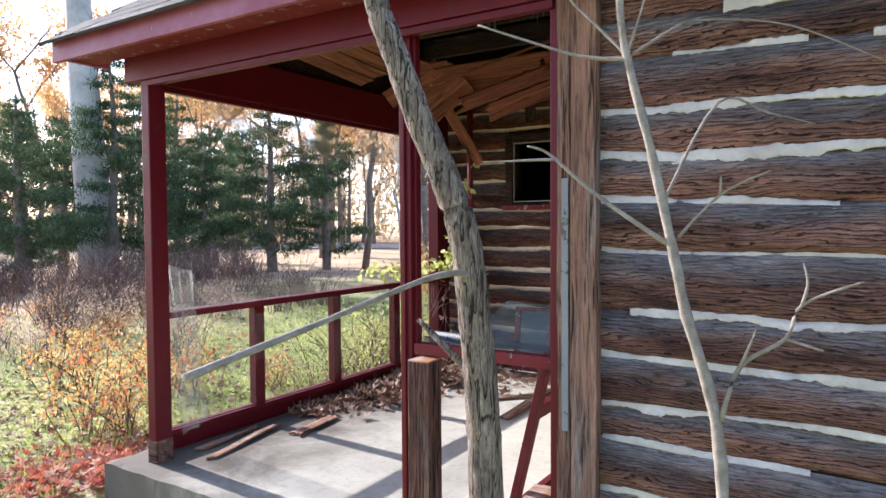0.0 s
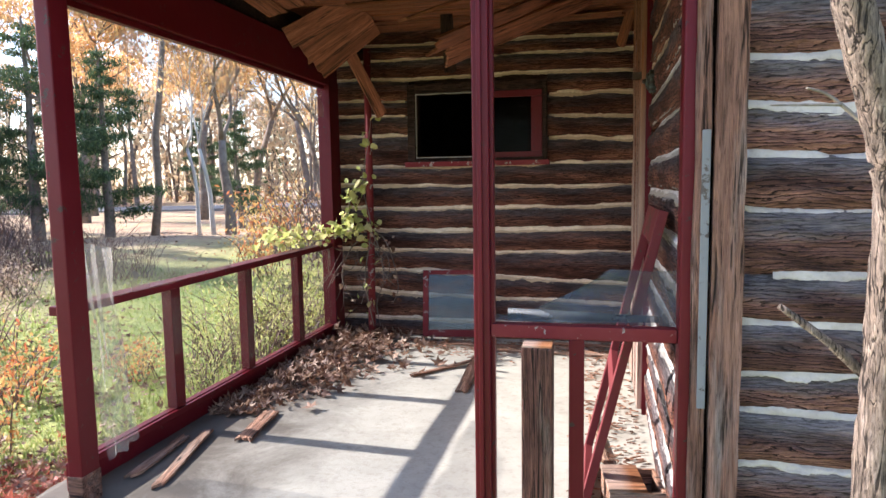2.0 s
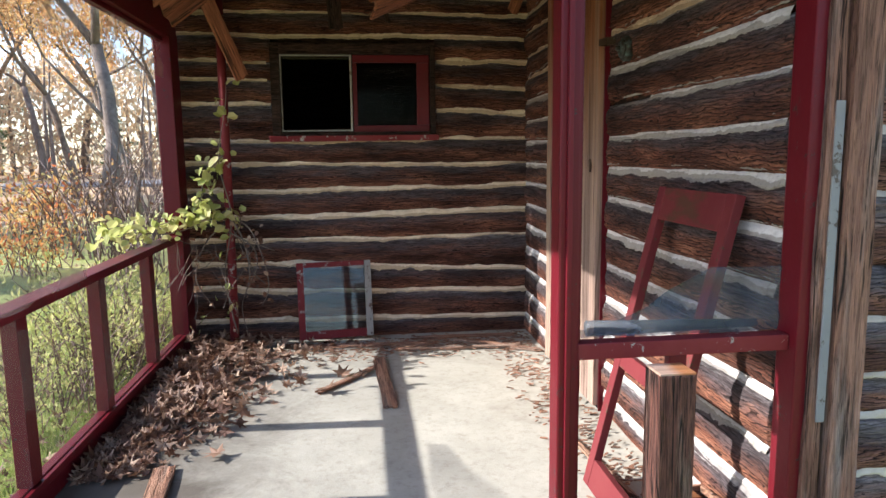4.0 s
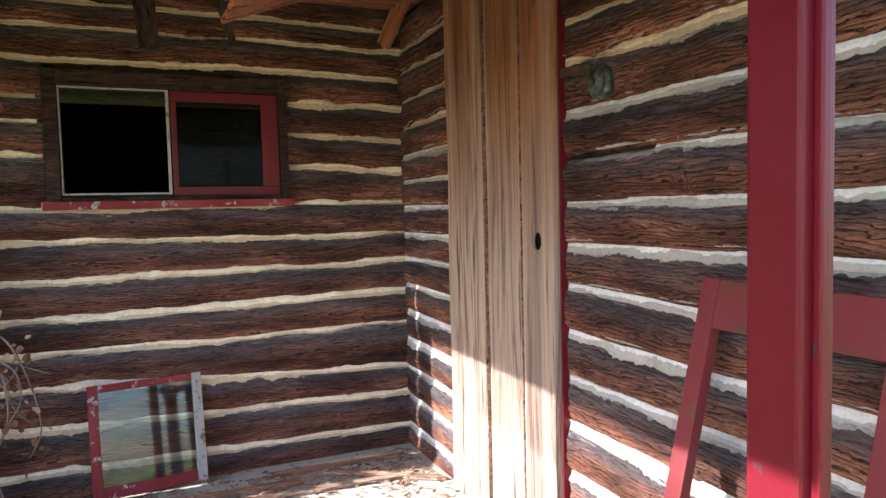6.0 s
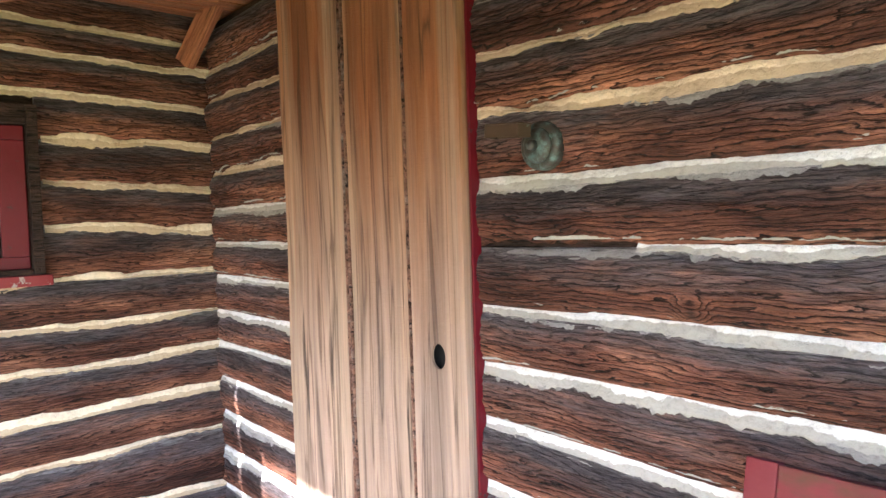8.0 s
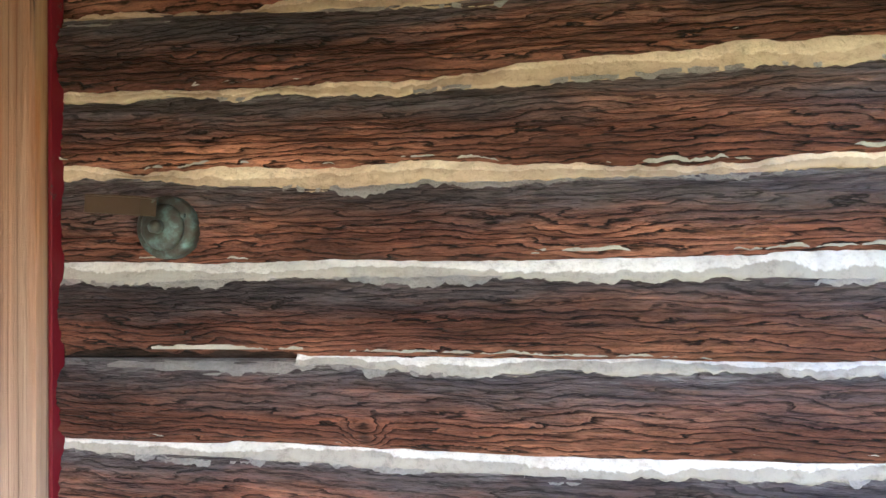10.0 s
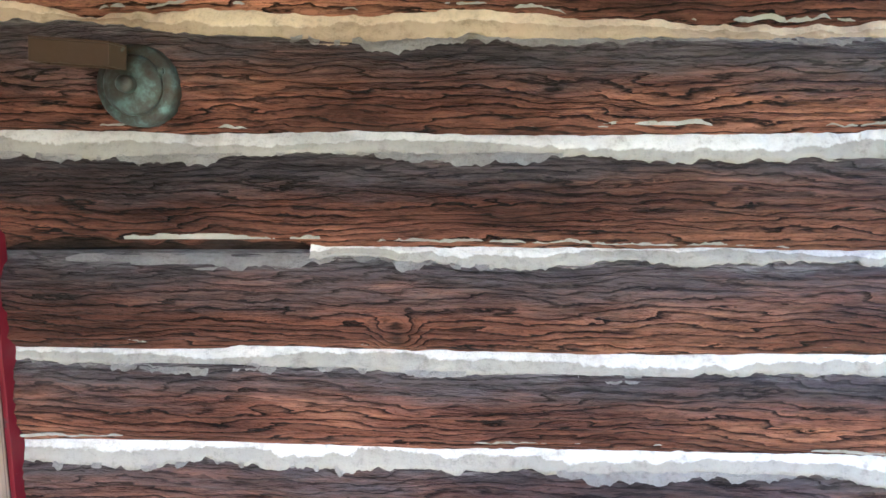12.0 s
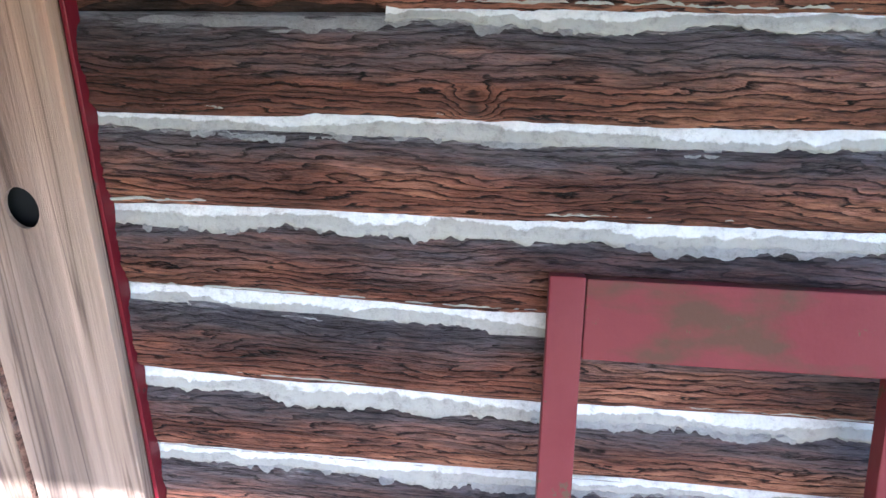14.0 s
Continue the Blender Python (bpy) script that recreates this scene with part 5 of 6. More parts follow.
def scatter(v, f, x, y, z, size, rng, tilt=0.5):
    pts, faces = leaf_shape(size, rng)
    m = Matrix.Translation((x, y, z)) @ Euler((rng.gauss(0, tilt), rng.gauss(0, tilt), rng.uniform(0, 6.28))).to_matrix().to_4x4()
    n = len(v)
    v += [m @ p for p in pts]
    f += [tuple(n + i for i in q) for q in faces]


r4 = random.Random(33)
v, f = [], []
for k in range(1100):
    y = r4.uniform(3.3, 5.25)
    reach = 0.15 + 0.75 * max(0.0, (y - 3.2) / 2) ** 0.8
    x = -3.15 + abs(r4.gauss(0, reach * 0.5))
    if x > -1.95:
        continue
    heap = max(0.0, 0.1 - 0.12 * (x + 3.15)) * max(0.0, (y - 3.3) / 2)
    scatter(v, f, x, y, 0.012 + heap * r4.random() + 0.01 * r4.random(), r4.uniform(0.025, 0.075), r4)
tagged(place("leaf_litter", mesh_of("leaf_litter", v, f, DRY_LEAF)), "drift of dry brown leaves along the railing", "leaves", kind="stuff")
for x, y, s in ((-2.625, 3.45, 0.075), (-2.12, 4.42, 0.085), (-2.2, 4.2, 0.08), (-2.42, 4.3, 0.06), (-2.3, 4.7, 0.07), (-2.75, 3.9, 0.07), (-2.55, 4.65, 0.075), (-2.0, 4.45, 0.055)):
    v, f = [], []
    scatter(v, f, 0, 0, s * 0.35, s, r4, 0.25)
    tagged(place("dry_leaf", mesh_of("dry_leaf", v, f, DRY_LEAF), None, pose(x, y, 0.0)), "large curled dry brown leaf on the slab", "leaf", "dry leaves")
v, f = [], []
for k in range(5200):
    if k % 3:
        x, y = r4.uniform(-7, -3.4), r4.gauss(2.6, 2.2)
    else:
        x, y = r4.uniform(-16, -3.4), r4.uniform(0, 16)
    scatter(v, f, x, y, ground_z(x, y) + 0.02 + 0.02 * r4.random(), r4.uniform(0.02, 0.055), r4, 0.35)
tagged(place("leaf_litter", mesh_of("leaf_litter", v, f, DRY_LEAF)), "dry fallen leaves on the ground", "leaves", kind="stuff")

v, f = [], []
for k in range(900):
    x, y = r4.gauss(-3.75, 0.3), r4.gauss(2.2, 0.45)
    if x > -3.4 and y > 2.08:
        continue
    scatter(v, f, x, y, ground_z(x, y) + 0.02 + 0.07 * r4.random() * math.exp(-((x + 3.6) ** 2 + (y - 2.2) ** 2) * 6), r4.uniform(0.025, 0.06), r4, 0.6)
tagged(place("leaf_litter", mesh_of("leaf_litter", v, f, RED_LEAF)), "fallen red leaves at the corner of the slab", "leaves", kind="stuff")

# ---- vine ----
vine = thing("vine", "straggling vine with yellow-green leaves on the thin post", "vine", pose(-2.86, 5.17, 0))
r5 = random.Random(44)
sv, sf, lv, lf, dv, df = [], [], [], [], [], []


def vine_leaf(v, f, p, size, rng):
    m = Matrix.Translation(p) @ Euler((rng.uniform(-1.3, 1.3), rng.uniform(-1.3, 1.3), rng.uniform(0, 6.28))).to_matrix().to_4x4()
    n = len(v)
    v += [m @ (Vector(q) * size) for q in ((-0.1, 0, 0), (0.25, 0.42, 0.1), (0.7, 0.36, 0.05), (1, 0, -0.1), (0.7, -0.36, 0.05), (0.25, -0.42, 0.1), (0.45, 0, -0.05))]
    f += [(n, n + 1, n + 6), (n + 1, n + 2, n + 6), (n + 2, n + 3, n + 6), (n + 3, n + 4, n + 6), (n + 4, n + 5, n + 6), (n + 5, n, n + 6)]


STEMS = [[(0.02, 0.01, 0.1), (-0.03, -0.03, 0.5), (0.03, -0.03, 0.9), (-0.03, -0.03, 1.25), (0.03, -0.03, 1.6), (0.04, 0, 1.75)],
         [(0.0, -0.03, 1.3), (-0.12, -0.06, 1.15), (-0.16, -0.05, 0.98), (-0.26, -0.08, 0.9), (-0.42, -0.3, 0.87), (-0.55, -0.5, 0.9)],
         [(0.02, -0.03, 0.95), (-0.1, -0.1, 0.88), (-0.3, -0.25, 0.82), (-0.45, -0.45, 0.85), (-0.5, -0.8, 0.86)],
         [(0.02, -0.03, 0.9), (0.14, -0.04, 0.82), (0.22, -0.05, 0.62), (0.25, -0.05, 0.42), (0.2, -0.05, 0.3)],
         [(0.02, -0.03, 0.9), (0.1, -0.05, 0.74), (0.13, -0.05, 0.5), (0.07, -0.05, 0.3), (0.1, -0.06, 0.12)],
         [(-0.02, -0.03, 0.85), (-0.14, -0.08, 0.72), (-0.2, -0.1, 0.5), (-0.1, -0.08, 0.3)],
         [(0.0, -0.03, 0.8), (0.16, -0.06, 0.7), (0.18, -0.06, 0.56), (0.12, -0.06, 0.45)]]
for k, pts in enumerate(STEMS):
    path = smooth_path(pts, 6)
    tube(sv, sf, path, [0.006 * (1 - 0.6 * i / len(path)) for i in range(len(path))], 5)
    for p in path:
        many = 4 if k in (1, 2) else 1
        for _ in range(many):
            q = p + Vector((r5.gauss(0, 0.04), r5.gauss(0, 0.04), r5.gauss(0, 0.035)))
            if k < 3:
                vine_leaf(lv, lf, q, r5.uniform(0.035, 0.075), r5)
            elif r5.random() < 0.7:
                vine_leaf(dv, df, q, r5.uniform(0.02, 0.045), r5)
for _ in range(26):
    p = Vector((r5.uniform(-0.35, 0.2), r5.uniform(-0.15, 0), r5.uniform(0.5, 0.9)))
    q = p + Vector((r5.uniform(-0.2, 0.2), r5.uniform(-0.05, 0.03), r5.uniform(-0.3, -0.05)))
    tube(sv, sf, smooth_path([p, (p + q) / 2 + Vector((r5.gauss(0, 0.04), 0, r5.gauss(0, 0.04))), q], 4), [0.0025] * 9, 4)
place("stem", mesh_of("stem", sv, sf, BARK_FAR, True), vine)
place("leaves", mesh_of("leaves", lv, lf, VINE_LEAF), vine, None, "sunlit yellow-green leaves")
place("withered_leaves", mesh_of("withered_leaves", dv, df, DRY_LEAF), vine, None, "withered brown leaves")

# ---- saplings in front of the porch ----
tree = thing("young_tree", "slender young tree with furrowed bark and a dead branch", "tree", pose(-0.57, 1.36, -0.22))


def shifted(pts, o):
    return [Vector(p) - Vector(o) for p in pts]


v, f = [], []
TRUNK = [(-0.55, 1.36, -0.22), (-0.56, 1.36, 0.2), (-0.58, 1.36, 0.657), (-0.582, 1.341, 0.9), (-0.587, 1.322, 1.061), (-0.595, 1.296, 1.229), (-0.63, 1.271, 1.359), (-0.675, 1.245, 1.482), (-0.717, 1.22, 1.617), (-0.753, 1.207, 1.724), (-0.803, 1.207, 1.944), (-0.853, 1.227, 2.624), (-1.0030000000000001, 1.3070000000000002, 3.524)]
path = smooth_path(shifted(TRUNK, (-0.57, 1.36, -0.22)), 8)
tube(v, f, path, [0.041 - 0.021 * i / len(path) for i in range(len(path))], 30, 2, 0.045)
place("trunk", mesh_of("trunk", v, f, BARK, True), tree)
v, f = [], []
path = smooth_path(shifted([(-0.60, 1.36, 1.0), (-0.585, 1.33, 1.06), (-0.575, 1.30, 1.13), (-0.585, 1.26, 1.157), (-0.588, 1.12, 1.15), (-0.588, 0.86, 1.108), (-0.585, 0.605, 1.07)], (-0.57, 1.36, -0.22)), 6)
tube(v, f, path, [0.0078 - 0.0032 * i / len(path) + 0.0008 * math.sin(i * 0.4) for i in range(len(path))], 10, 1, 0.06)
place("dead_branch", mesh_of("dead_branch", v, f, BARK_DEAD, True), tree, None, "grey bent dead branch")
v, f = [], []
path = smooth_path(shifted([(-0.595, 1.36, 0.907), (-0.668, 1.35, 0.975), (-0.751, 1.35, 1.039)], (-0.57, 1.36, -0.22)), 5)
tube(v, f, path, [0.011 - 0.006 * i / len(path) for i in range(len(path))], 10, 1, 0.08)
place("broken_branch", mesh_of("broken_branch", v, f, BARK, True), tree, None, "broken branch stub")

sap = thing("sapling", "thin pale bare sapling with twigs before the log wall", "tree", pose(-0.15, 1.72, -0.22))
ORIGIN = (-0.15, 1.72, -0.22)
v, f = [], []
path = smooth_path(shifted([(-0.15, 1.72, -0.22), (-0.15, 1.72, 0.3), (-0.159, 1.72, 0.622), (-0.182, 1.72, 0.831), (-0.242, 1.72, 1.037), (-0.275, 1.72, 1.196), (-0.329, 1.72, 1.439), (-0.382, 1.72, 1.648), (-0.404, 1.72, 1.801), (-0.41, 1.73, 2.2), (-0.36, 1.75, 2.8)], ORIGIN), 6)
tube(v, f, path, [0.0165 - 0.0095 * i / len(path) for i in range(len(path))], 14, 4, 0.1)
place("trunk", mesh_of("trunk", v, f, BARK_PALE, True), sap)
TWIGS = [[(-0.382, 1.72, 1.654), (-0.46, 1.71, 1.665), (-0.545, 1.70, 1.691), (-0.766, 1.66, 1.784)],
         [(-0.285, 1.72, 1.205), (-0.455, 1.70, 1.328), (-0.576, 1.69, 1.434), (-0.632, 1.68, 1.457)],
         [(-0.56, 1.69, 1.42), (-0.64, 1.65, 1.418), (-0.72, 1.6, 1.415)],
         [(-0.262, 1.72, 1.223), (-0.169, 1.72, 1.32), (-0.065, 1.71, 1.369)], [(-0.17, 1.72, 1.32), (-0.165, 1.7, 1.36)],
         [(-0.165, 1.72, 0.80), (-0.125, 1.72, 0.93), (-0.034, 1.72, 1.001), (-0.002, 1.72, 1.078), (0.111, 1.71, 1.133)],
         [(-0.125, 1.72, 0.93), (-0.1, 1.7, 0.99), (-0.09, 1.7, 1.02)], [(-0.034, 1.72, 1.001), (0.04, 1.7, 0.985)],
         [(-0.002, 1.72, 1.078), (0.008, 1.72, 1.127), (-0.001, 1.72, 1.169)],
         [(-0.384, 1.72, 1.662), (-0.47, 1.72, 1.757), (-0.53, 1.72, 1.824), (-0.6, 1.73, 1.95)], [(-0.382, 1.72, 1.675), (-0.344, 1.72, 1.79), (-0.31, 1.73, 1.95)],
         [(-0.38, 1.72, 1.66), (-0.3, 1.8, 1.73), (-0.27, 2.0, 1.8), (-0.065, 2.05, 1.765), (0.146, 2.1, 1.654)],
         [(-0.3, 1.72, 1.3), (-0.2, 1.85, 1.55), (-0.1, 1.95, 1.53), (0.0, 2.0, 1.5)]]
for k, pts in enumerate(TWIGS):
    v, f = [], []
    path = smooth_path(shifted(pts, ORIGIN), 5)
    tube(v, f, path, [(0.0065 if k in (0, 1, 5) else 0.0042) * (1 - 0.65 * i / len(path)) for i in range(len(path))], 7, k, 0.08)
    place("twig", mesh_of("twig", v, f, BARK_PALE, True), sap)


# ---- trees and brush beyond the porch ----
def leaf_card(v, f, p, size, rng, long=1.6):
    """A small bent leaf or spray of two triangles pairs."""
    m = Euler((rng.uniform(0, 6.28), rng.uniform(0, 6.28), rng.uniform(0, 6.28))).to_matrix()
    n = len(v)
    s = size * rng.uniform(0.6, 1.3)
    for q in ((-s * long, 0, 0), (0, s * 0.5, s * 0.2), (s * long, 0, 0), (0, -s * 0.5, s * 0.2)):
        v.append(p + m @ Vector(q))
    f += [(n, n + 1, n + 2), (n, n + 2, n + 3)]


def cedar(name, height, spread, seed, sprays, label):
    """An evergreen: a trunk bare below, limbs all round, small dense sprays along every limb."""
    rng = random.Random(seed)
    t = thing(name, label, "tree")
    v, f = [], []
    bend = rng.uniform(-0.2, 0.2)
    path = smooth_path([(0, 0, -0.2), (bend * 0.3, 0, height * 0.3), (bend, 0.1, height * 0.65), (bend * 0.6, 0, height)], 5)
    tube(v, f, path, [0.028 * height * (1 - 0.92 * i / (len(path) - 1)) + 0.01 for i in range(len(path))], 8, seed, 0.08)
    limbs = []
    n_l = int(13 * height / 2)
    for k in range(n_l):
        h = height * (0.1 + 0.88 * (k / n_l) ** 0.85)
        p = path[min(len(path) - 1, int((h + 0.2) / (height + 0.2) * (len(path) - 1)))].copy()
        p.z = h
        a = k * 2.4 + rng.uniform(-0.5, 0.5)
        r = spread * (1.02 - (h / height) ** 1.4) * rng.uniform(0.35, 1.25) + 0.15
        q = p + Vector((math.cos(a) * r, math.sin(a) * r, r * rng.uniform(0.0, 0.45)))
        tube(v, f, [p, p.lerp(q, 0.5) + Vector((0, 0, 0.06 * r)), q], [0.018, 0.012, 0.004], 5)
        limbs.append((p, q, r))
    place("trunk", mesh_of("trunk", v, f, BARK_FAR, True), t)
    v, f = [], []
    total = sum(l[2] for l in limbs)
    for p, q, r in limbs:
        if rng.random() < 0.08:
            continue
        for _ in range(int(sprays * r / total)):
            s = rng.random() ** 0.7
            c = p.lerp(q, 0.2 + 0.85 * s)
            c = c + Vector((rng.gauss(0, 0.15), rng.gauss(0, 0.15), rng.gauss(-0.03, 0.06))) * (0.5 + 0.6 * r)
            leaf_card(v, f, c, 0.024, rng, 2.6)
    place("crown", mesh_of("crown", v, f, CEDAR), t, None, "dark green feathery foliage")
    return t


def bare_tree(name, height, girth, seed, leaves, label, leaf=AUTUMN, bark=BARK_FAR, lean=0.0, fork=0.45, leaf_size=0.07, depth=4, wander=0.13):
    rng = random.Random(seed)
    t = thing(name, label, "tree")
    v, f, tips = [], [], []

    def grow(p, d, length, r, level):
        pts, q, dd = [p], p, d
        for k in range(4):
            dd = (dd + Vector((rng.gauss(0, wander if level == 0 else 0.13), rng.gauss(0, wander if level == 0 else 0.13), 0.05))).normalized()
            q = q + dd * length / 4
            pts.append(q)
            if level >= 2:
                tips.append(q)
        r2 = r * 0.62
        tube(v, f, pts, [r + (r2 - r) * i / 4 for i in range(5)], 9 if level == 0 else 5 if level < 3 else 3, seed, 0.06)
        if level < depth:
            for k in range(2 if level == 0 else 3):
                a = rng.uniform(0, 6.28)
                s = dd.orthogonal().normalized()
                s.rotate(Matrix.Rotation(a, 3, dd))
                w = rng.uniform(0.35, 0.85)
                grow(q if k < 2 else pts[2], (dd + s * w).normalized(), length * rng.uniform(0.55, 0.8), r2 * rng.uniform(0.6, 0.9), level + 1)
    grow(Vector((0, 0, -0.2)), Vector((lean, 0, 1)).normalized(), height * fork, girth, 0)
    place("trunk", mesh_of("trunk", v, f, bark, True), t)
    v, f = [], []
    for _ in range(leaves):
        p = rng.choice(tips) + Vector((rng.gauss(0, 0.25), rng.gauss(0, 0.25), rng.gauss(0, 0.25)))
        leaf_card(v, f, p, leaf_size, rng, 1.1)
    if leaves:
        tagged(place("foliage", mesh_of("foliage", v, f, leaf), t, None, "sparse autumn leaves"), kind="stuff")
    return t


def shrub(name, height, seed, stems, leaves, material, label):
    rng = random.Random(seed)
    t = thing(name, label, "shrub")
    v, f, lv, lf = [], [], [], []
    for k in range(stems):
        a, r = rng.uniform(0, 6.28), rng.uniform(0.2, 0.75) * height
        h = height * rng.uniform(0.5, 1.1)
        b = Vector((rng.gauss(0, 0.15), rng.gauss(0, 0.15), -0.05))
        tip = b + Vector((math.cos(a) * r, math.sin(a) * r, h))
        pts = smooth_path([b, b.lerp(tip, 0.5) + Vector((rng.gauss(0, 0.06), rng.gauss(0, 0.06), 0.1)), tip], 3)
        tube(v, f, pts, [0.006 * (1 - 0.8 * i / len(pts)) for i in range(len(pts))], 4)
        for _ in range(leaves // stems):
            leaf_card(lv, lf, rng.choice(pts[2:]) + Vector((rng.gauss(0, 0.07), rng.gauss(0, 0.07), rng.gauss(0, 0.07))), 0.019, rng, 1.1)
    tagged(place("twig_mass", mesh_of("twig_mass", v, f, BRUSH), t), kind="stuff")
    if lv:
        tagged(place("foliage", mesh_of("foliage", lv, lf, material), t), kind="stuff")
    return t


def plant_at(ob, x, y, turn=0.0, size=1.0):
    ob.matrix_world = pose(x, y, ground_z(x, y), 0, 0, turn) @ Matrix.Diagonal((size, size, size, 1))
    return ob


def copy_at(ob, x, y, turn, size):
    c = copy_thing(ob, pose(x, y, ground_z(x, y), 0, 0, turn))
    c.scale = (size, size, size)
    return c


CEDAR_LABEL = "dark green cedar with a bare lower trunk"
c1 = tagged(plant_at(cedar("cedar_tree", 4.9, 1.6, 3, 16000, CEDAR_LABEL), -13.2, 12.6), group="cedars")
c2 = tagged(plant_at(cedar("cedar_tree", 4.3, 1.3, 8, 12000, CEDAR_LABEL), -12.0, 13.4), group="cedars")
c3 = tagged(plant_at(cedar("cedar_tree", 5.2, 1.7, 12, 16000, CEDAR_LABEL), -14.5, 9.0), group="cedars")
for k, (x, y, s) in enumerate([(-15.6, 10.6, 1.0), (-17.5, 8.6, 1.0), (-17.0, 12.6, 1.0), (-15.0, 7.2, 0.85), (-19.5, 10.5, 1.1), (-18.5, 6.6, 1.0), (-18.5, 15.0, 1.0), (-14.9, 11.9, 0.8)]):
    copy_at((c1, c2, c3)[k % 3], x, y, 67 * k, s)
copy_at(c2, -13.0, 21.0, 40, 0.95)
copy_at(c2, -21.0, 18.0, 10, 1.2)
# pale sycamore and the bare trees
plant_at(bare_tree("sycamore_tree", 15, 0.42, 5, 0, "tall pale mottled sycamore trunk among the cedars", bark=BARK_WHITE, lean=0.06, fork=0.55, depth=3, wander=0.015), -15.1, 9.0, -123)
OAK = "bare dark tree with a forked trunk and few leaves"
t1 = plant_at(bare_tree("bare_tree", 8.5, 0.15, 7, 260, OAK, lean=0.0, fork=0.3, leaf_size=0.06), -10.0, 15.2)
plant_at(bare_tree("bare_tree", 9.0, 0.11, 21, 300, "slim bare tree with brown bark and few leaves", lean=-0.06, fork=0.6, leaf_size=0.06), -11.9, 14.8)
plant_at(bare_tree("bare_tree", 6.0, 0.07, 23, 260, "pale slender crooked young tree with few leaves", bark=BARK_WHITE, lean=-0.25, fork=0.4, leaf_size=0.06), -10.6, 15.4)
plant_at(bare_tree("bare_tree", 6.0, 0.06, 29, 260, "pale slender crooked young tree with few leaves", bark=BARK_WHITE, lean=0.15, fork=0.4, leaf_size=0.06), -10.9, 15.2)
a1 = tagged(plant_at(bare_tree("autumn_tree", 10, 0.2, 31, 4600, "tree with thin orange autumn leaves", leaf_size=0.085), -17, 25), group="autumn trees")
a2 = tagged(plant_at(bare_tree("autumn_tree", 9, 0.17, 37, 3000, "tree with sparse russet autumn leaves", leaf_size=0.08, lean=0.05), -12.5, 27), group="autumn trees")
spots = [(-21, 23, 1.0), (-8.5, 29, 0.95), (-4.5, 26, 0.9), (-6.5, 22, 0.7), (-24, 27, 1.2), (-28, 22, 1.2), (-10.5, 33, 1.2), (-14, 36, 1.3), (-2, 31, 1.1), (-19, 33, 1.3), (-26, 14, 1.1), (-30, 9, 1.2), (-5, 38, 1.2), (-7.6, 18.5, 0.65)]
for k, (x, y, s) in enumerate(spots):
    copy_at((a1, a2)[k % 2], x, y, 51 * k, s)
for k in range(46):
    a = math.radians(96 + 84 * (k + 0.3 * (k % 3)) / 46)
    d = 52 + 9 * ((k * 7) % 5)
    copy_at((a1, a2, a1, c3)[k % 4], -2 + math.cos(a) * d, 3 + math.sin(a) * d, 77 * k, 1.25 + 0.25 * (k % 3))

s1 = tagged(plant_at(shrub("shrub", 0.55, 3, 26, 900, SHRUB_LEAF, "low shrub with orange and yellow autumn leaves"), -4.35, 2.75), group="shrubs")
s2 = tagged(plant_at(shrub("shrub", 0.48, 9, 22, 600, SHRUB_LEAF, "low shrub with thin orange autumn leaves"), -4.9, 3.7), group="shrubs")
s3 = tagged(plant_at(shrub("brush_clump", 0.95, 14, 46, 120, DRY_LEAF, "tangled bare brown brush"), -9.5, 8.0), group="brush clumps")
s4 = tagged(plant_at(shrub("weed_clump", 0.65, 17, 34, 520, VINE_LEAF, "yellow-green weeds outside the railing"), -3.75, 5.2), group="weeds")
rs = random.Random(71)
for k in range(4):
    copy_at((s1, s2)[k % 2], rs.uniform(-6.8, -3.9), rs.uniform(1.6, 4.4), rs.uniform(0, 360), rs.uniform(0.55, 1.0))
for k in range(110):
    x, y = rs.uniform(-14.5, -7.4), rs.uniform(4.0, 13.5)
    if -x < y * 1.02 + 1:
        continue
    copy_at(s3, x, y, rs.uniform(0, 360), rs.uniform(0.5, 1.0))
for k in range(14):
    copy_at(s2 if k % 3 == 0 else s3, rs.uniform(-9.5, -7.2), rs.uniform(3.5, 8.5), rs.uniform(0, 360), rs.uniform(0.5, 0.8))
for k, (x, y, s) in enumerate([(-3.7, 4.7, 0.9), (-3.9, 5.6, 1.1), (-3.55, 5.5, 0.9), (-4.2, 5.0, 0.9), (-4.0, 6.2, 1.2), (-3.8, 4.2, 0.6)]):
    copy_at(s4, x, y, 80 * k, s)

s5 = tagged(plant_at(shrub("weed_clump", 0.55, 27, 40, 700, WEED, "pale dry weeds with withered leaves"), -6.2, 4.6), group="dry weeds")
for k in range(9):
    x = rs.uniform(-10.5, -6.8)
    copy_at(s5, x, rs.uniform(2.2, 6.5) - 0.35 * (x + 6), rs.uniform(0, 360), rs.uniform(0.5, 1.0))

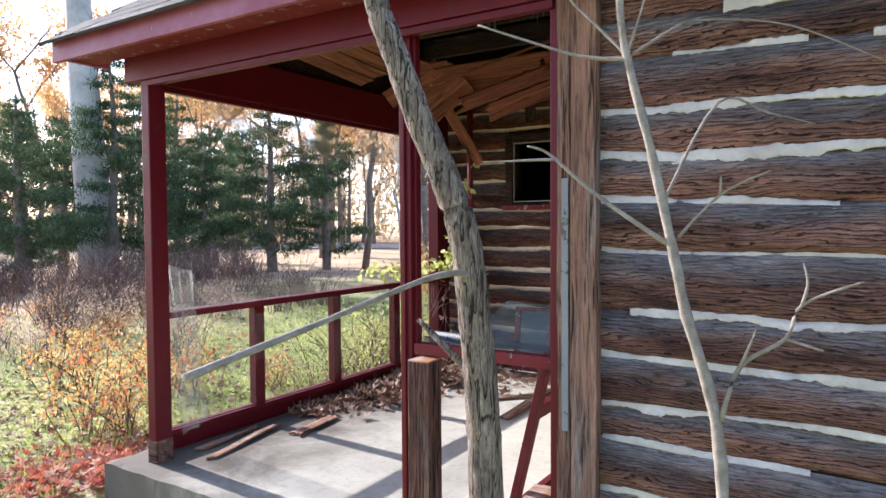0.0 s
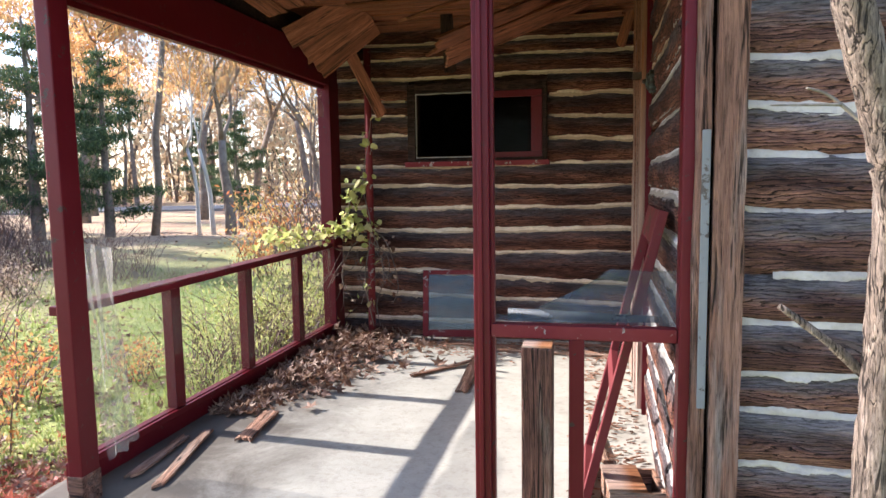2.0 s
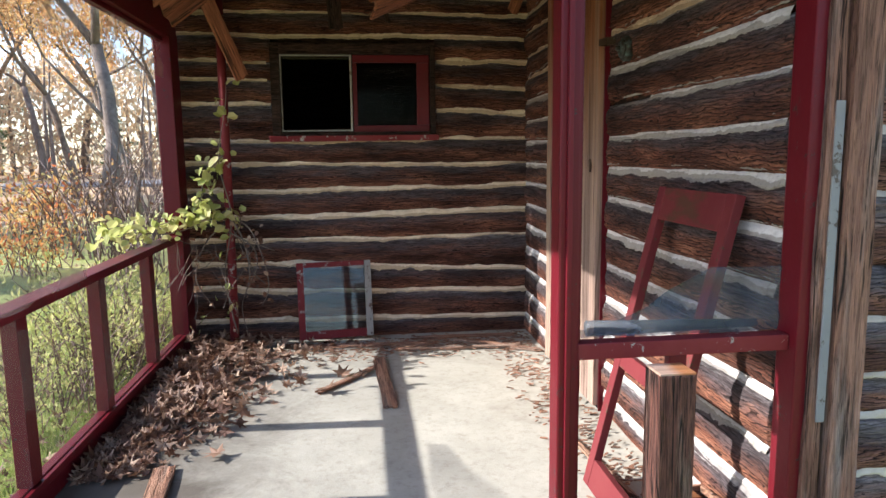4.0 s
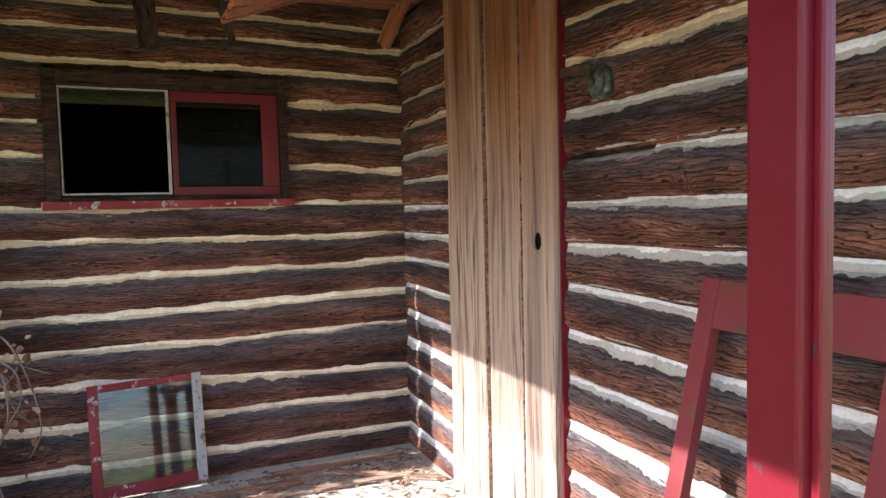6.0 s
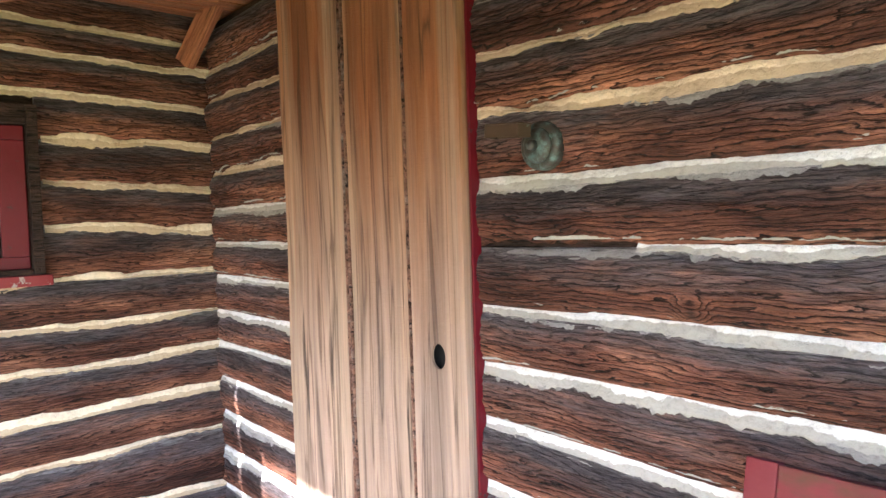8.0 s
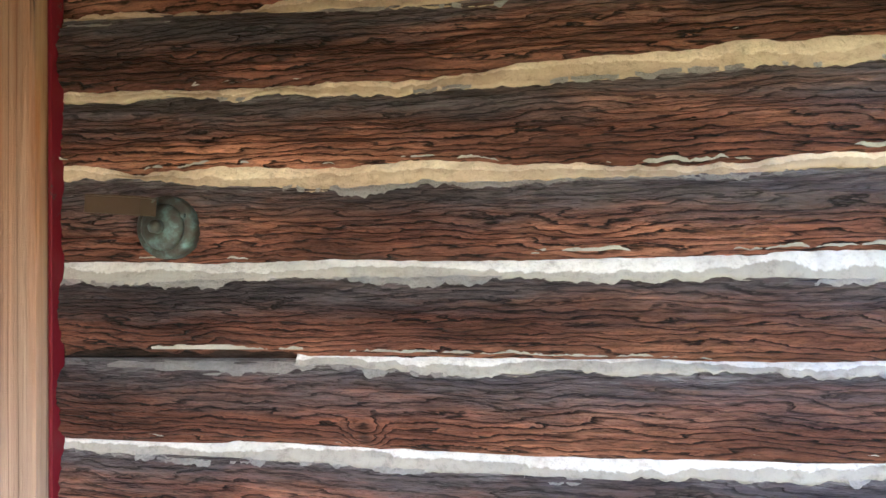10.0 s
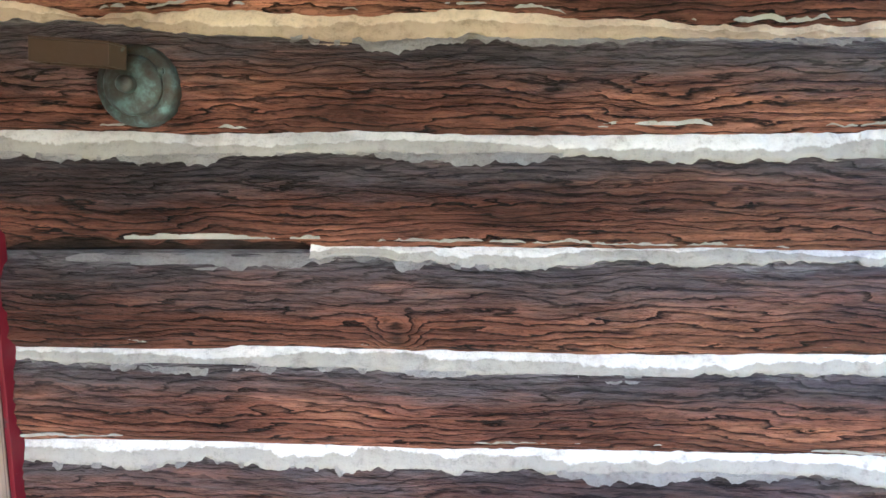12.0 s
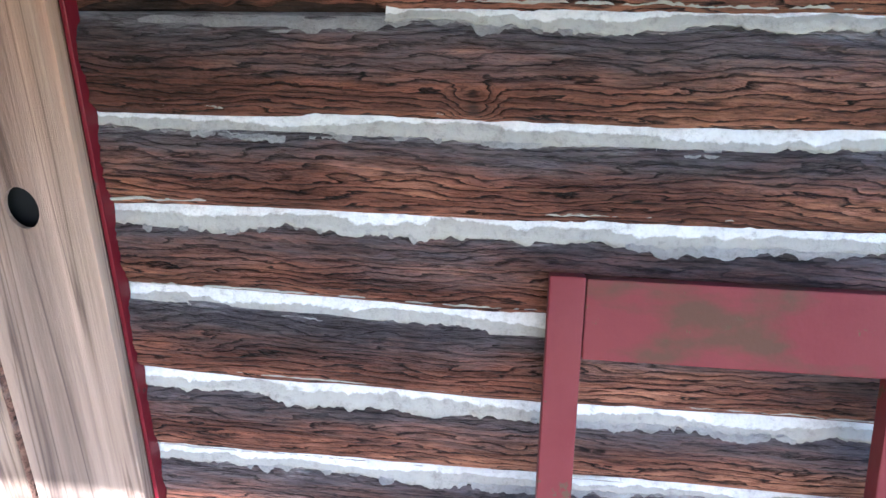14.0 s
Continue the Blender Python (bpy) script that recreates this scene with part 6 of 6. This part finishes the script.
plant_at(bare_tree("bare_tree", 8.0, 0.16, 41, 500, "bare grey tree with a few russet leaves"), -6.4, 13.2)
for k, (x, y, s) in enumerate([(-5.6, 10.5, 1.9), (-6.6, 11.2, 2.2), (-5.2, 12.0, 2.0), (-7.2, 12.5, 2.3), (-4.8, 9.4, 1.5), (-6.0, 9.0, 1.5)]):
    copy_at((s3, s2)[k % 2], x, y, 60 * k, s)

# ---- far woods ----
v, f = [], []
rw = random.Random(91)
for k in range(24000):
    a = math.radians(rw.uniform(92, 188))
    dd = rw.uniform(52, 70)
    top = 9 + 4 * noise.noise((a * 9, 0, 1)) + 2 * noise.noise((a * 31, 0, 2))
    z = top * rw.random() ** 0.8
    leaf_card(v, f, Vector((-2 + math.cos(a) * dd, 3 + math.sin(a) * dd, z - 0.3)), 0.27, rw, 1.3)
tagged(place("far_woods", mesh_of("far_woods", v, f, WOODS)), "autumn woods far beyond the road", "woods", kind="stuff")
v, f = [], []
for k in range(110):
    a = math.radians(rw.uniform(92, 188))
    dd = rw.uniform(48, 66)
    p = Vector((-2 + math.cos(a) * dd, 3 + math.sin(a) * dd, -0.4))
    h = rw.uniform(7, 13)
    tube(v, f, [p, p + Vector((rw.gauss(0, 0.3), rw.gauss(0, 0.3), h * 0.5)), p + Vector((rw.gauss(0, 0.6), rw.gauss(0, 0.6), h))], [rw.uniform(0.12, 0.25), 0.1, 0.03], 5)
tagged(place("far_trunks", mesh_of("far_trunks", v, f, BARK_FAR)), "bare trunks of the far autumn woods", "woods", kind="stuff")

# ---- grass ----
v, f = [], []
rg = random.Random(83)
for k in range(26000):
    d = rg.random() ** 1.6
    x, y = -3.45 - 9 * d * rg.random() - 0.2 * rg.random(), rg.uniform(0.5, 9.5)
    if noise.noise((x * 0.6, y * 0.6, 2)) < -0.25:
        continue
    z = ground_z(x, y) - 0.01
    h, w = rg.uniform(0.03, 0.1), rg.uniform(0.003, 0.007) * (1 + d)
    a = rg.uniform(0, 6.28)
    c, s = math.cos(a), math.sin(a)
    lx, ly = rg.gauss(0, 0.03), rg.gauss(0, 0.03)
    n = len(v)
    v += [(x - c * w, y - s * w, z), (x + c * w, y + s * w, z), (x + lx, y + ly, z + h)]
    f.append((n, n + 1, n + 2))
tagged(place("grass", mesh_of("grass", v, f, GRASS)), "short green and yellow grass beside the porch", "grass", kind="stuff")
